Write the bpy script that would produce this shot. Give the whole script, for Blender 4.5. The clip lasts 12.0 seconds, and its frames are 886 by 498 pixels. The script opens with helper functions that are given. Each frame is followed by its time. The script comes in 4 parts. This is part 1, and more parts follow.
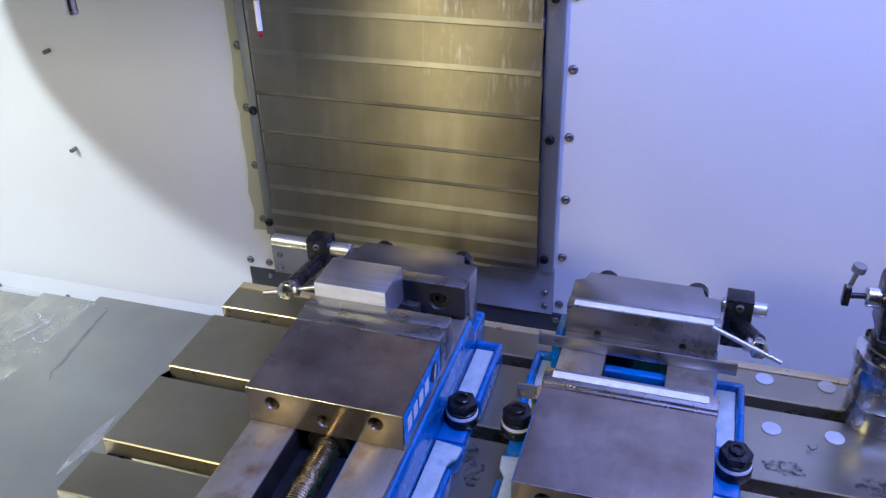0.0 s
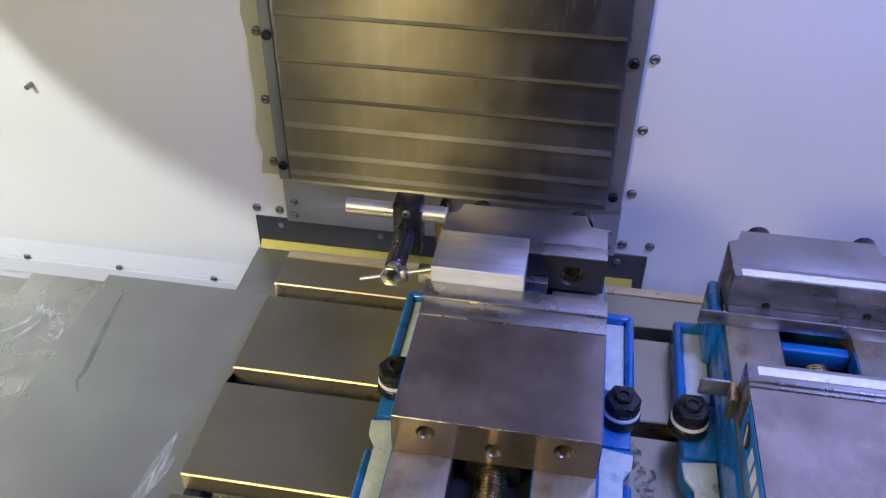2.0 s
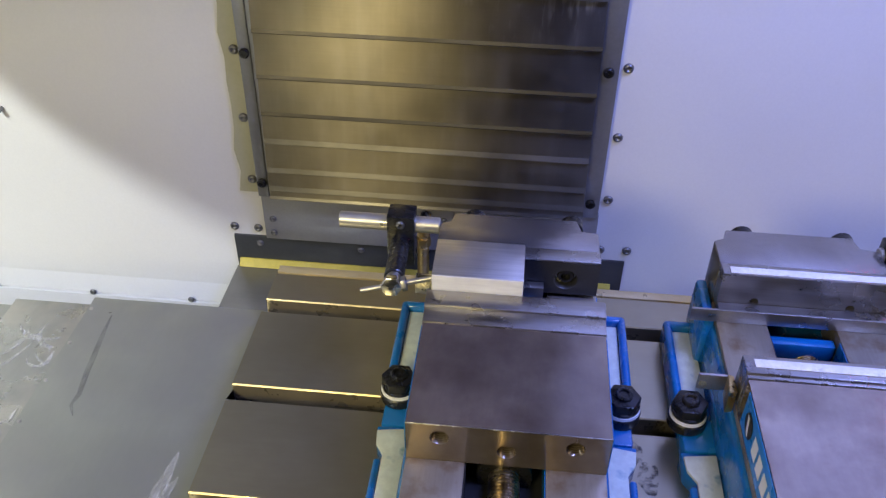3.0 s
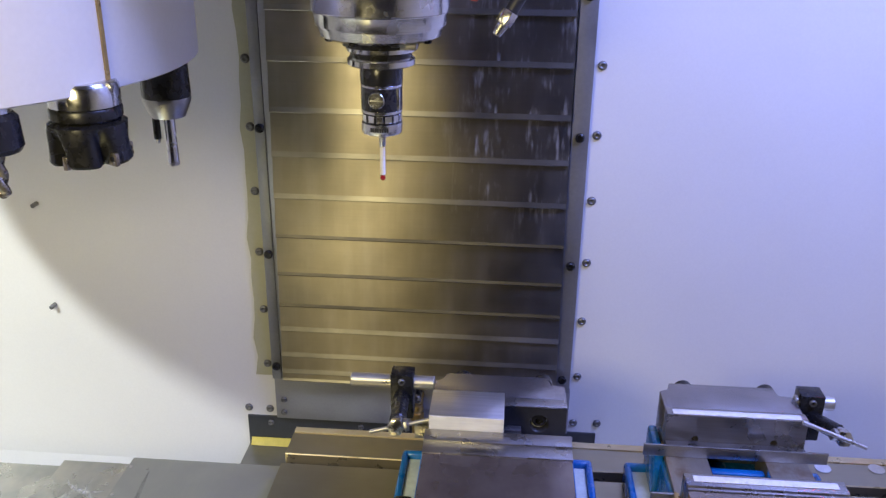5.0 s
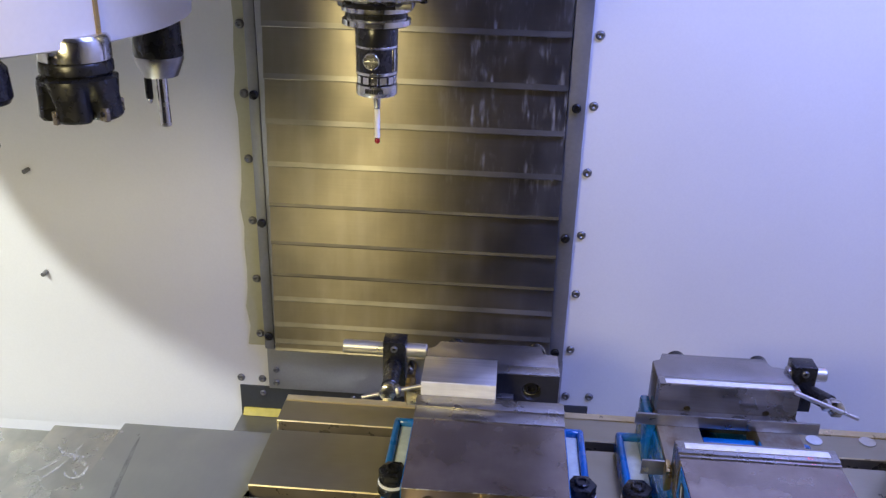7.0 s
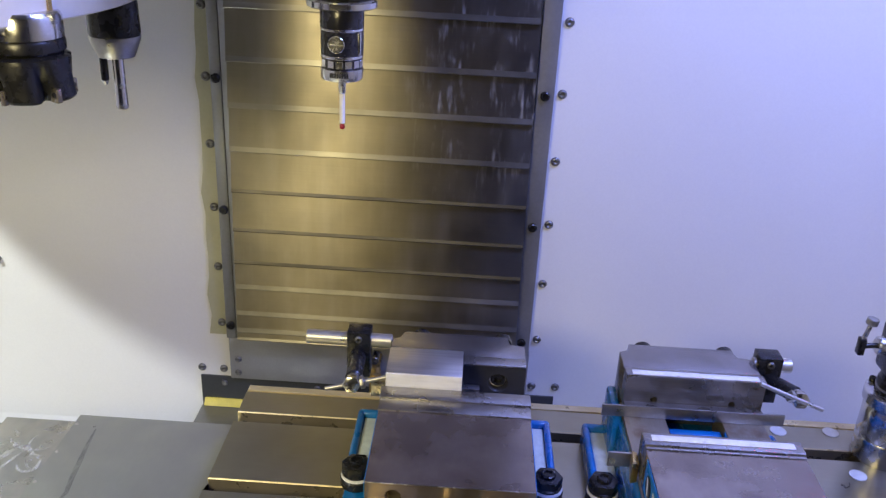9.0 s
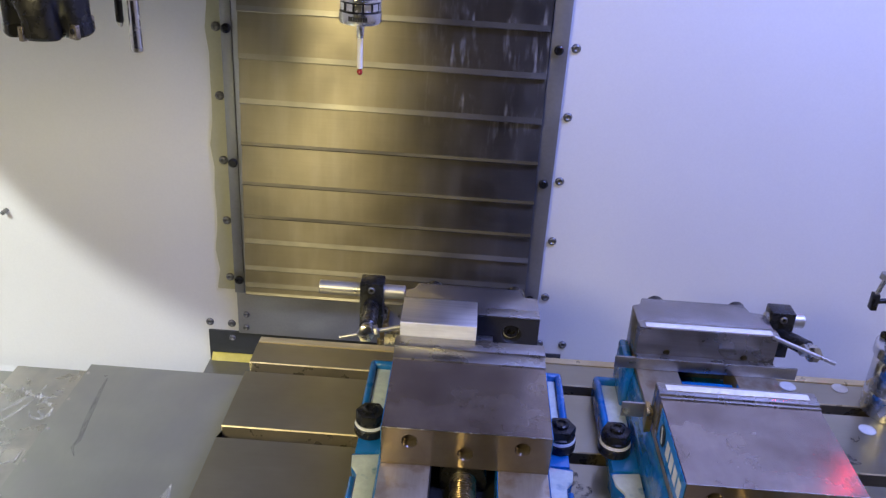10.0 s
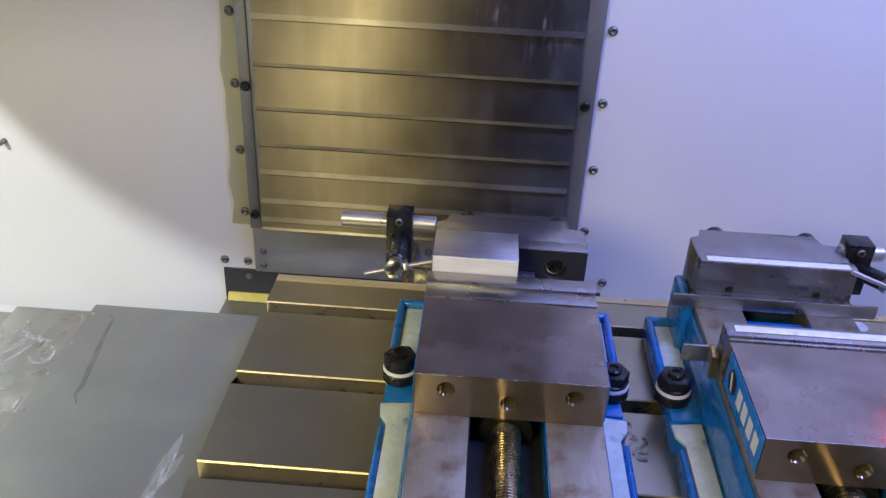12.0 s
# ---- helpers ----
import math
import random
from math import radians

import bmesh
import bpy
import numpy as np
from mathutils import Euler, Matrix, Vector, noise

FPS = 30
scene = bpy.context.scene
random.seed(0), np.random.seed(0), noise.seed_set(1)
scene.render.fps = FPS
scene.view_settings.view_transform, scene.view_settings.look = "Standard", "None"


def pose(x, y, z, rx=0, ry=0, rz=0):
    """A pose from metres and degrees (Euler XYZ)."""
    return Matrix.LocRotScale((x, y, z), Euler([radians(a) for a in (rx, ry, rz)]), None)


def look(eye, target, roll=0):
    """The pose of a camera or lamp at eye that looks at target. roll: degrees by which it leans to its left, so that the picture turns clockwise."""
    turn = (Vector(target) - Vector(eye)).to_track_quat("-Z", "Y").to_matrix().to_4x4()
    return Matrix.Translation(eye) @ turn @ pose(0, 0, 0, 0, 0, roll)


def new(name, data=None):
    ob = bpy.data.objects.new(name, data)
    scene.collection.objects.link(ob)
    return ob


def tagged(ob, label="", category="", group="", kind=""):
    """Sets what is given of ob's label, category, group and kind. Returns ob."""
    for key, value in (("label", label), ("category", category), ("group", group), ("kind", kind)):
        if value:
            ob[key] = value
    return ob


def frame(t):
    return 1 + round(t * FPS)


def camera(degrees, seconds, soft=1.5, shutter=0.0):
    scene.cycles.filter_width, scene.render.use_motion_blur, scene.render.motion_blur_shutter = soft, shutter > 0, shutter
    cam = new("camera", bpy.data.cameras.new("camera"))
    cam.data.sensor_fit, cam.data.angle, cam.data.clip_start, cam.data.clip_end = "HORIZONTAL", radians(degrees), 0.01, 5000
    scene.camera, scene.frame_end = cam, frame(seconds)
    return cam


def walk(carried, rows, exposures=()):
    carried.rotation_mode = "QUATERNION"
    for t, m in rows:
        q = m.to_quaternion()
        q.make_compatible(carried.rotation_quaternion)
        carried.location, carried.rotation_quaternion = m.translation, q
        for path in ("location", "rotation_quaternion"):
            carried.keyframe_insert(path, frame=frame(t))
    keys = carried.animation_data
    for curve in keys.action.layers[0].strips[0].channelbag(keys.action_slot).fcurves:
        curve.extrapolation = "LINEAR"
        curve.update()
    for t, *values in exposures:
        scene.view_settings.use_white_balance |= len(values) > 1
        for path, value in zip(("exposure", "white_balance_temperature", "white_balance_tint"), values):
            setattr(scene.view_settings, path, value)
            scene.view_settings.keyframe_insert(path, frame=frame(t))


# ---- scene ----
PATH = [
    (0.0, pose(0.4178, -0.3368, 0.6309, 58.700, 1.292, 16.963)),
    (0.5, pose(0.3356, -0.3447, 0.6493, 56.763, 1.137, 15.884)),
    (1.0, pose(0.2813, -0.3391, 0.6637, 54.245, 0.945, 13.693)),
    (1.5, pose(0.2238, -0.2972, 0.6468, 53.186, 0.456, 11.792)),
    (2.0, pose(0.1571, -0.2130, 0.6030, 51.423, -0.370, 9.550)),
    (2.5, pose(0.1208, -0.1943, 0.6017, 49.908, -0.467, 7.106)),
    (4.5, pose(0.1173, -0.4337, 0.6393, 67.371, -1.308, 4.583)),
    (5.0, pose(0.1268, -0.4336, 0.6454, 67.649, -0.667, 4.531)),
    (5.5, pose(0.1259, -0.4414, 0.6282, 67.469, -0.674, 4.512)),
    (6.0, pose(0.1236, -0.4421, 0.6338, 66.982, -0.944, 4.552)),
    (6.5, pose(0.1236, -0.4450, 0.6296, 66.849, -1.220, 4.215)),
    (7.0, pose(0.1288, -0.4353, 0.6256, 66.550, -1.405, 4.503)),
    (9.0, pose(0.1276, -0.4188, 0.6199, 65.800, -2.651, 2.581)),
    (9.5, pose(0.1191, -0.4173, 0.5995, 64.837, -2.970, 2.610)),
    (10.0, pose(0.1091, -0.4256, 0.5975, 63.846, -3.270, 2.616)),
    (10.5, pose(0.1055, -0.4189, 0.5975, 63.668, -3.336, 2.374)),
    (11.0, pose(0.1079, -0.4056, 0.5888, 63.167, -3.155, 2.379)),
    (11.5, pose(0.0986, -0.3606, 0.5505, 61.224, -3.013, 2.652)),
    (12.0, pose(0.0919, -0.3436, 0.5390, 59.910, -2.424, 3.621)),
]
cam = camera(54.38, 12.0, soft=1.35)
# the picture starts cooler and settles
walk(cam, PATH, [(0.0, 0.0, 5720, 8), (0.5, 0.0, 5850, 8), (1.2, 0.0, 6250, 7), (2.0, 0.0, 6450, 7), (12.0, 0.0, 6450, 7)])

# ---- light ----
WALL_Y = 0.7656
world = bpy.data.worlds.new("world")
scene.world = world
world.use_nodes = True
world.node_tree.nodes["Background"].inputs[0].default_value = (0.6, 0.65, 0.9, 1)
world.node_tree.nodes["Background"].inputs[1].default_value = 0.065
scene.view_settings.exposure = 0.0


def area_lamp(name, eye, target, w, h, power, color, spread=180):
    d = bpy.data.lights.new(name, "AREA")
    d.shape, d.size, d.size_y, d.energy, d.color = "RECTANGLE", w, h, power, color
    d.spread = radians(spread)
    ob = new(name, d)
    ob.matrix_world = look(eye, target)
    return ob


# white work light in the upper front corner, cool strip above on the other side, warm lamp over the open door
area_lamp("work_light", (-1.00, -0.60, 1.25), (-0.80, 0.76, -0.35), 0.07, 0.07, 5.2, (0.97, 1.0, 0.97), 66)
area_lamp("cool_strip_light", (0.86, 0.16, 1.34), (0.50, 0.80, 0.20), 0.8, 0.30, 20.0, (0.27, 0.34, 1.0), 150)
area_lamp("warm_door_lamp", (-0.37, -0.74, 0.78), (0.0, 0.50, 0.05), 0.30, 0.26, 9.1, (1.0, 0.83, 0.42))

# ---- materials ----


def ramp(nt, fac, a, b, lo=0.3, hi=0.7):
    n = nt.nodes.new("ShaderNodeValToRGB")
    n.color_ramp.elements[0].position, n.color_ramp.elements[1].position = lo, hi
    n.color_ramp.elements[0].color, n.color_ramp.elements[1].color = (*a, 1), (*b, 1)
    nt.links.new(fac, n.inputs[0])
    return n.outputs[0]


def noise_tex(nt, co, scale, detail=4.0, stretch=(1, 1, 1), rough=0.55):
    m = nt.nodes.new("ShaderNodeMapping")
    m.inputs["Scale"].default_value = stretch
    nt.links.new(co, m.inputs[0])
    n = nt.nodes.new("ShaderNodeTexNoise")
    n.inputs["Scale"].default_value, n.inputs["Detail"].default_value = scale, detail
    n.inputs["Roughness"].default_value = rough
    nt.links.new(m.outputs[0], n.inputs["Vector"])
    return n.outputs["Fac"]


def mix(nt, fac, a, b, kind="MIX"):
    n = nt.nodes.new("ShaderNodeMix")
    n.data_type, n.blend_type = "RGBA", kind
    if isinstance(fac, float):
        n.inputs[0].default_value = fac
    else:
        nt.links.new(fac, n.inputs[0])
    for k, v in ((6, a), (7, b)):
        if isinstance(v, tuple):
            n.inputs[k].default_value = (*v, 1)
        else:
            nt.links.new(v, n.inputs[k])
    return n.outputs[2]


def surface(name, color, rough=0.5, metal=0.0, vary=0.12, scale=9.0, grain=260.0, grain_amount=0.08,
            stretch=(1, 1, 1), bump=0.05, stain=None, stain_scale=25.0, stain_at=(0.58, 0.72), rough_vary=0.12,
            coat=0.0, spec=0.5, aniso=0.0):
    """Colour with broad unevenness, fine directional grain, and optional blotchy stains."""
    m = bpy.data.materials.new(name)
    m.use_nodes = True
    nt = m.node_tree
    b = nt.nodes["Principled BSDF"]
    co = nt.nodes.new("ShaderNodeTexCoord").outputs["Object"]
    big = noise_tex(nt, co, scale, 5.0)
    fine = noise_tex(nt, co, grain, 3.0, stretch)
    lo = tuple(c * (1 - vary) for c in color)
    hi = tuple(min(1.0, c * (1 + vary)) for c in color)
    col = ramp(nt, big, lo, hi)
    g = ramp(nt, fine, (1 - grain_amount,) * 3, (1 + grain_amount * 0.5,) * 3)
    col = mix(nt, 1.0, col, g, "MULTIPLY")
    if stain:
        s = noise_tex(nt, co, stain_scale, 4.0, (1, 1, 1), 0.55)
        f = ramp(nt, s, (0, 0, 0), (1, 1, 1), *stain_at)
        col = mix(nt, f, col, stain)
    nt.links.new(col, b.inputs["Base Color"])
    r = ramp(nt, noise_tex(nt, co, scale * 2.3, 5.0), (max(0.02, rough - rough_vary),) * 3, (min(1, rough + rough_vary),) * 3)
    nt.links.new(r, b.inputs["Roughness"])
    b.inputs["Metallic"].default_value = metal
    b.inputs["Specular IOR Level"].default_value = spec
    b.inputs["Coat Weight"].default_value = coat
    b.inputs["Coat Roughness"].default_value = 0.15
    b.inputs["Anisotropic"].default_value = aniso
    if aniso:
        t = nt.nodes.new("ShaderNodeCombineXYZ")
        t.inputs[2].default_value = 1.0
        nt.links.new(t.outputs[0], b.inputs["Tangent"])
    if bump:
        n = nt.nodes.new("ShaderNodeBump")
        n.inputs["Strength"].default_value, n.inputs["Distance"].default_value = bump, 0.002
        nt.links.new(fine, n.inputs["Height"])
        nt.links.new(n.outputs[0], b.inputs["Normal"])
    return m


WHITE_WALL = surface("white_enamel", (0.74, 0.74, 0.75), 0.42, 0, 0.025, 3.0, 300, 0.02, bump=0.02,
                     stain=(0.60, 0.60, 0.60), stain_scale=90, stain_at=(0.76, 0.80))
WHITE_DRUM = surface("white_sheet_paint", (0.78, 0.77, 0.78), 0.38, 0, 0.03, 5.0, 200, 0.02, bump=0.02)
CREAM = surface("cream_sealed_paint", (0.43, 0.42, 0.30), 0.5, 0, 0.06, 12, 200, 0.04)
GREY_PLATE = surface("grey_zinc_sheet", (0.34, 0.34, 0.36), 0.42, 0.6, 0.08, 10, 260, 0.05)
CHANNEL = surface("dark_zinc_channel", (0.27, 0.27, 0.28), 0.45, 0.6, 0.10, 10, 200, 0.06)
BLACK_PLATE = surface("black_painted_sheet", (0.035, 0.038, 0.042), 0.45, 0, 0.15, 15, 200, 0.1)
SLAT = surface("brushed_stainless", (0.235, 0.212, 0.178), 0.36, 1.0, 0.16, 9.0, 420, 0.03, (0.02, 1, 1), 0.0,
               rough_vary=0.06, aniso=0.92)


def add_dried_runs(m):
    """Pale dried coolant: narrow vertical runs in patches on the right of the cover, and broad upright haze."""
    nt = m.node_tree
    b = nt.nodes["Principled BSDF"]
    co = nt.nodes.new("ShaderNodeTexCoord").outputs["Object"]
    xyz = nt.nodes.new("ShaderNodeSeparateXYZ")
    nt.links.new(co, xyz.inputs[0])

    def span(v, a, c):
        n = nt.nodes.new("ShaderNodeMapRange")
        n.inputs[1].default_value, n.inputs[2].default_value = a, c
        nt.links.new(v, n.inputs[0])
        return n.outputs[0]

    def times(a, c):
        n = nt.nodes.new("ShaderNodeMath")
        n.operation = "MULTIPLY"
        for i, v in enumerate((a, c)):
            if isinstance(v, float):
                n.inputs[i].default_value = v
            else:
                nt.links.new(v, n.inputs[i])
        return n.outputs[0]
    area = times(times(span(xyz.outputs[0], 0.02, 0.09), span(xyz.outputs[2], 0.14, 0.24)), span(xyz.outputs[2], 0.60, 0.50))
    runs = span(noise_tex(nt, co, 1.0, 3.0, (150, 1, 26)), 0.48, 0.68)
    patch = span(noise_tex(nt, co, 1.0, 3.0, (26, 1, 17)), 0.46, 0.60)
    f = times(times(area, times(runs, patch)), 0.52)
    haze = times(span(noise_tex(nt, co, 1.0, 4.0, (34, 1, 5)), 0.45, 0.75), 0.09)
    add = nt.nodes.new("ShaderNodeMath")
    add.operation = "MAXIMUM"
    nt.links.new(f, add.inputs[0])
    nt.links.new(haze, add.inputs[1])
    old = b.inputs["Base Color"].links[0].from_socket
    nt.links.new(mix(nt, add.outputs[0], old, (0.60, 0.60, 0.61)), b.inputs["Base Color"])
    nt.links.new(span(add.outputs[0], 1.0, 0.0), b.inputs["Metallic"])


add_dried_runs(SLAT)
# lip tones: paler for the reflected band, near black for the shade line
BRIGHT_LIP = surface("bright_band_slat_lip", (0.275, 0.262, 0.235), 0.38, 0.90, 0.30, 9, 200, 0.06, (0.05, 1, 1), 0.0, rough_vary=0.06, aniso=0.88)
SHADED_LIP = surface("shaded_slat_lip", (0.085, 0.080, 0.074), 0.42, 0.90, 0.30, 9, 200, 0.06, (0.05, 1, 1), 0.0, rough_vary=0.06)
SADDLE_SHEET = surface("dull_saddle_sheet", (0.25, 0.245, 0.23), 0.40, 0.75, 0.12, 9, 200, 0.03, (0.2, 1, 1), 0.0)
TABLE = surface("ground_cast_iron", (0.400, 0.372, 0.275), 0.29, 0.85, 0.07, 11, 200, 0.03, (0.2, 1, 1), 0.0, rough_vary=0.015,
                stain=(0.31, 0.285, 0.205), stain_scale=7, stain_at=(0.35, 0.85))
# the warm lamp's gold is in these colours: dim on sides, bright on edges
SLOT_SIDE = surface("dim_gold_slot_side", (0.30, 0.25, 0.16), 0.34, 0.6, 0.14, 24, 200, 0.06, (0.05, 1, 1), 0.0)
LIT_SLOT_EDGE = surface("lamp_gold_slot_edge", (0.60, 0.49, 0.26), 0.36, 0.5, 0.10, 20, 200, 0.05, (0.05, 1, 1), 0.0)
SHEET = surface("satin_steel_sheet", (0.465, 0.485, 0.430), 0.38, 0.80, 0.08, 7, 200, 0.02, (1, 0.2, 1), 0.0,
                stain=(0.41, 0.41, 0.40), stain_scale=9, stain_at=(0.4, 0.8), rough_vary=0.06)
FILM_SHEET = surface("oily_scratched_sheet", (0.44, 0.45, 0.42), 0.30, 0.8, 0.10, 12, 60, 0.10, (1, 0.25, 1), 0.08,
                     stain=(0.60, 0.58, 0.51), stain_scale=16, stain_at=(0.48, 0.76))
VISE_TOP = surface("worn_ground_steel", (0.280, 0.234, 0.192), 0.16, 0.70, 0.16, 16, 240, 0.06, (1, 0.25, 1), 0.0,
                   stain=(0.165, 0.128, 0.10), stain_scale=22, stain_at=(0.40, 0.78), rough_vary=0.04)
FIXED_JAW = surface("grey_ground_steel", (0.33, 0.315, 0.315), 0.23, 0.85, 0.10, 14, 240, 0.05, (1, 0.25, 1), 0.0,
                    stain=(0.24, 0.22, 0.21), stain_scale=20, stain_at=(0.46, 0.80), rough_vary=0.04)
VISE_BED = surface("rust_spotted_way_steel", (0.35, 0.315, 0.255), 0.40, 0.55, 0.12, 15, 400, 0.08, (1, 0.1, 1), 0.04,
                   stain=(0.20, 0.13, 0.07), stain_scale=38, stain_at=(0.49, 0.72))
JAW_PLATE = surface("hardened_jaw_steel", (0.34, 0.325, 0.31), 0.30, 0.9, 0.10, 16, 420, 0.08, (0.06, 1, 1), 0.03)
DARK_JAW = surface("dark_jaw_face", (0.045, 0.045, 0.05), 0.42, 0.4, 0.2, 30, 400, 0.12)
BLUE = surface("blue_enamel", (0.008, 0.145, 0.42), 0.24, 0, 0.14, 18, 120, 0.06, bump=0.12, coat=0.5,
               stain=(0.010, 0.085, 0.27), stain_scale=30, stain_at=(0.55, 0.75))
PALE = surface("pale_ledge_casting", (0.64, 0.69, 0.60), 0.45, 0.1, 0.14, 30, 160, 0.10, bump=0.15,
               stain=(0.25, 0.36, 0.38), stain_scale=40, stain_at=(0.60, 0.70))
LABEL_BLUE = surface("printed_label_blue", (0.02, 0.22, 0.62), 0.30, 0, 0.05, 20, 200, 0.02, bump=0)
PRINT_WHITE = surface("printed_white", (0.80, 0.80, 0.80), 0.4, 0, 0.03, 40, 200, 0.02, bump=0)
STRIP = surface("mottled_white_strip", (0.78, 0.78, 0.78), 0.40, 0.0, 0.10, 60, 300, 0.10, bump=0.02,
                stain=(0.50, 0.49, 0.48), stain_scale=120, stain_at=(0.60, 0.78))
PRINT_BLACK = surface("printed_black", (0.02, 0.02, 0.02), 0.4, 0, 0.05, 40, 200, 0.02, bump=0)
ALU = surface("sawn_aluminium", (0.66, 0.64, 0.61), 0.38, 0.9, 0.08, 14, 330, 0.14, (0.04, 1, 1), 0.12, rough_vary=0.08)
# lit copy of the aluminium: the warm lamp's light is in the colour
ALU_FRONT = surface("lamp_lit_milled_aluminium", (0.92, 0.90, 0.83), 0.46, 0.12, 0.10, 26, 200, 0.12, (0.1, 1, 1), 0.10)
STEEL = surface("bright_turned_steel", (0.62, 0.61, 0.60), 0.22, 1.0, 0.06, 30, 500, 0.08, bump=0.02)
ROD_STEEL = surface("ground_rod_steel", (0.55, 0.53, 0.50), 0.36, 0.85, 0.06, 30, 300, 0.03, bump=0.0)
DULL_STEEL = surface("dull_steel", (0.40, 0.39, 0.38), 0.36, 0.95, 0.10, 30, 400, 0.08)
SCREW_STEEL = surface("button_screw_steel", (0.22, 0.22, 0.23), 0.35, 0.8, 0.15, 60, 300, 0.1)
BLACK_OX = surface("black_oxide_steel", (0.025, 0.025, 0.027), 0.28, 0.5, 0.2, 40, 300, 0.12)
# black that stands for shade inside recesses
SHADE_BLACK = surface("recess_shade_black", (0.012, 0.012, 0.013), 0.6, 0, 0.2, 40, 200, 0.1)
BRASS = surface("tarnished_brass", (0.55, 0.40, 0.16), 0.33, 1.0, 0.12, 40, 300, 0.1)
BRONZE = surface("oily_screw_bronze", (0.52, 0.44, 0.30), 0.25, 1.0, 0.05, 20, 400, 0.03, bump=0.0)
YELLOW = surface("yellow_wiper", (0.50, 0.40, 0.05), 0.55, 0, 0.12, 30, 200, 0.08)
PROBE_BLACK = surface("probe_black_anodised", (0.018, 0.018, 0.024), 0.25, 0.2, 0.1, 40, 300, 0.05)
CERAMIC = surface("white_ceramic", (0.85, 0.84, 0.84), 0.3, 0, 0.02, 40, 300, 0.02, bump=0)
RUBY = surface("ruby", (0.30, 0.012, 0.02), 0.08, 0, 0.05, 40, 300, 0.02, bump=0)
CARBIDE = surface("gold_coated_carbide", (0.30, 0.26, 0.20), 0.3, 0.9, 0.1, 60, 300, 0.1)
RUBBER = surface("black_hose_rubber", (0.02, 0.02, 0.022), 0.5, 0, 0.15, 40, 200, 0.1)
RED = surface("red_plastic", (0.55, 0.02, 0.02), 0.35, 0, 0.08, 40, 200, 0.03)
DISC = surface("pale_round_sticker", (0.62, 0.61, 0.56), 0.55, 0, 0.08, 60, 300, 0.06)
GRIME = surface("brown_dried_oil", (0.11, 0.095, 0.08), 0.45, 0.4, 0.25, 60, 300, 0.2)
DIM_SHOP = surface("dark_shop_backdrop", (0.035, 0.034, 0.036), 0.7, 0, 0.3, 2.0, 100, 0.1, bump=0)
SCUFF = surface("dark_rub_mark", (0.25, 0.25, 0.25), 0.5, 0.6, 0.2, 50, 300, 0.2)
SHINY_SCRATCH = surface("bright_scratch", (0.66, 0.66, 0.64), 0.35, 0.4, 0.15, 60, 300, 0.15)

# lamp reflections on the sheet covers, painted as pale broken streaks
GLARE = surface("painted_lamp_glare", (0.72, 0.72, 0.70), 0.4, 0.2, 0.1, 40, 200, 0.05, bump=0.0)


def fade(m, scale, stretch, lo, hi, most):
    """Lets a mark break up softly: its cover follows a streaky noise."""
    nt = m.node_tree
    co = nt.nodes.new("ShaderNodeTexCoord").outputs["Object"]
    a = ramp(nt, noise_tex(nt, co, scale, 4.0, stretch), (0, 0, 0), (most,) * 3, lo, hi)
    nt.links.new(a, nt.nodes["Principled BSDF"].inputs["Alpha"])


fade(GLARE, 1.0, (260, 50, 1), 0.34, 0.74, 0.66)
fade(SCUFF, 1.0, (120, 40, 1), 0.15, 0.70, 0.45)
fade(GRIME, 1.0, (150, 150, 1), 0.44, 0.64, 0.75)

# ---- mesh helpers ----


def part(name, bm, material, parent=None, label="", smooth=True):
    me = bpy.data.meshes.new(name)
    bmesh.ops.recalc_face_normals(bm, faces=bm.faces)
    bm.to_mesh(me)
    bm.free()
    me.materials.append(material)
    if smooth:
        me.set_sharp_from_angle(angle=radians(32))
        for p in me.polygons:
            p.use_smooth = True
    ob = new(name, me)
    if parent:
        ob.parent = parent
    if label:
        tagged(ob, label)
    return ob


def thing(name, place, label, category, group="", kind=""):
    ob = new(name)
    ob.empty_display_size = 0.02
    ob.location = place
    return tagged(ob, label, category, group, kind)


def box(x0, x1, y0, y1, z0, z1, bevel=0.0, seg=2, bm=None):
    b = bmesh.new()
    bmesh.ops.create_cube(b, size=1)
    for v in b.verts:
        v.co = ((x0 + x1) / 2 + v.co.x * (x1 - x0), (y0 + y1) / 2 + v.co.y * (y1 - y0), (z0 + z1) / 2 + v.co.z * (z1 - z0))
    if bevel:
        bmesh.ops.bevel(b, geom=b.edges[:], offset=bevel, segments=seg, affect="EDGES", profile=0.5)
    return join(bm, b)


def join(bm, b):
    if bm is None:
        return b
    me = bpy.data.meshes.new("tmp")
    b.to_mesh(me)
    b.free()
    bm.from_mesh(me)
    bpy.data.meshes.remove(me)
    return bm


def prism(outline, lo, hi, axis="z", bevel=0.0, bm=None):
    """An outline in the two other axes (x,y / x,z / y,z), drawn out along axis."""
    b = bmesh.new()

    def at(p, h):
        return {"z": (p[0], p[1], h), "y": (p[0], h, p[1]), "x": (h, p[0], p[1])}[axis]
    low = [b.verts.new(at(p, lo)) for p in outline]
    top = [b.verts.new(at(p, hi)) for p in outline]
    n = len(outline)
    for i in range(n):
        b.faces.new((low[i], low[(i + 1) % n], top[(i + 1) % n], top[i]))
    b.faces.new(low)
    b.faces.new(top)
    bmesh.ops.recalc_face_normals(b, faces=b.faces)
    if bevel:
        bmesh.ops.bevel(b, geom=b.edges[:], offset=bevel, segments=2, affect="EDGES", profile=0.5)
    return join(bm, b)


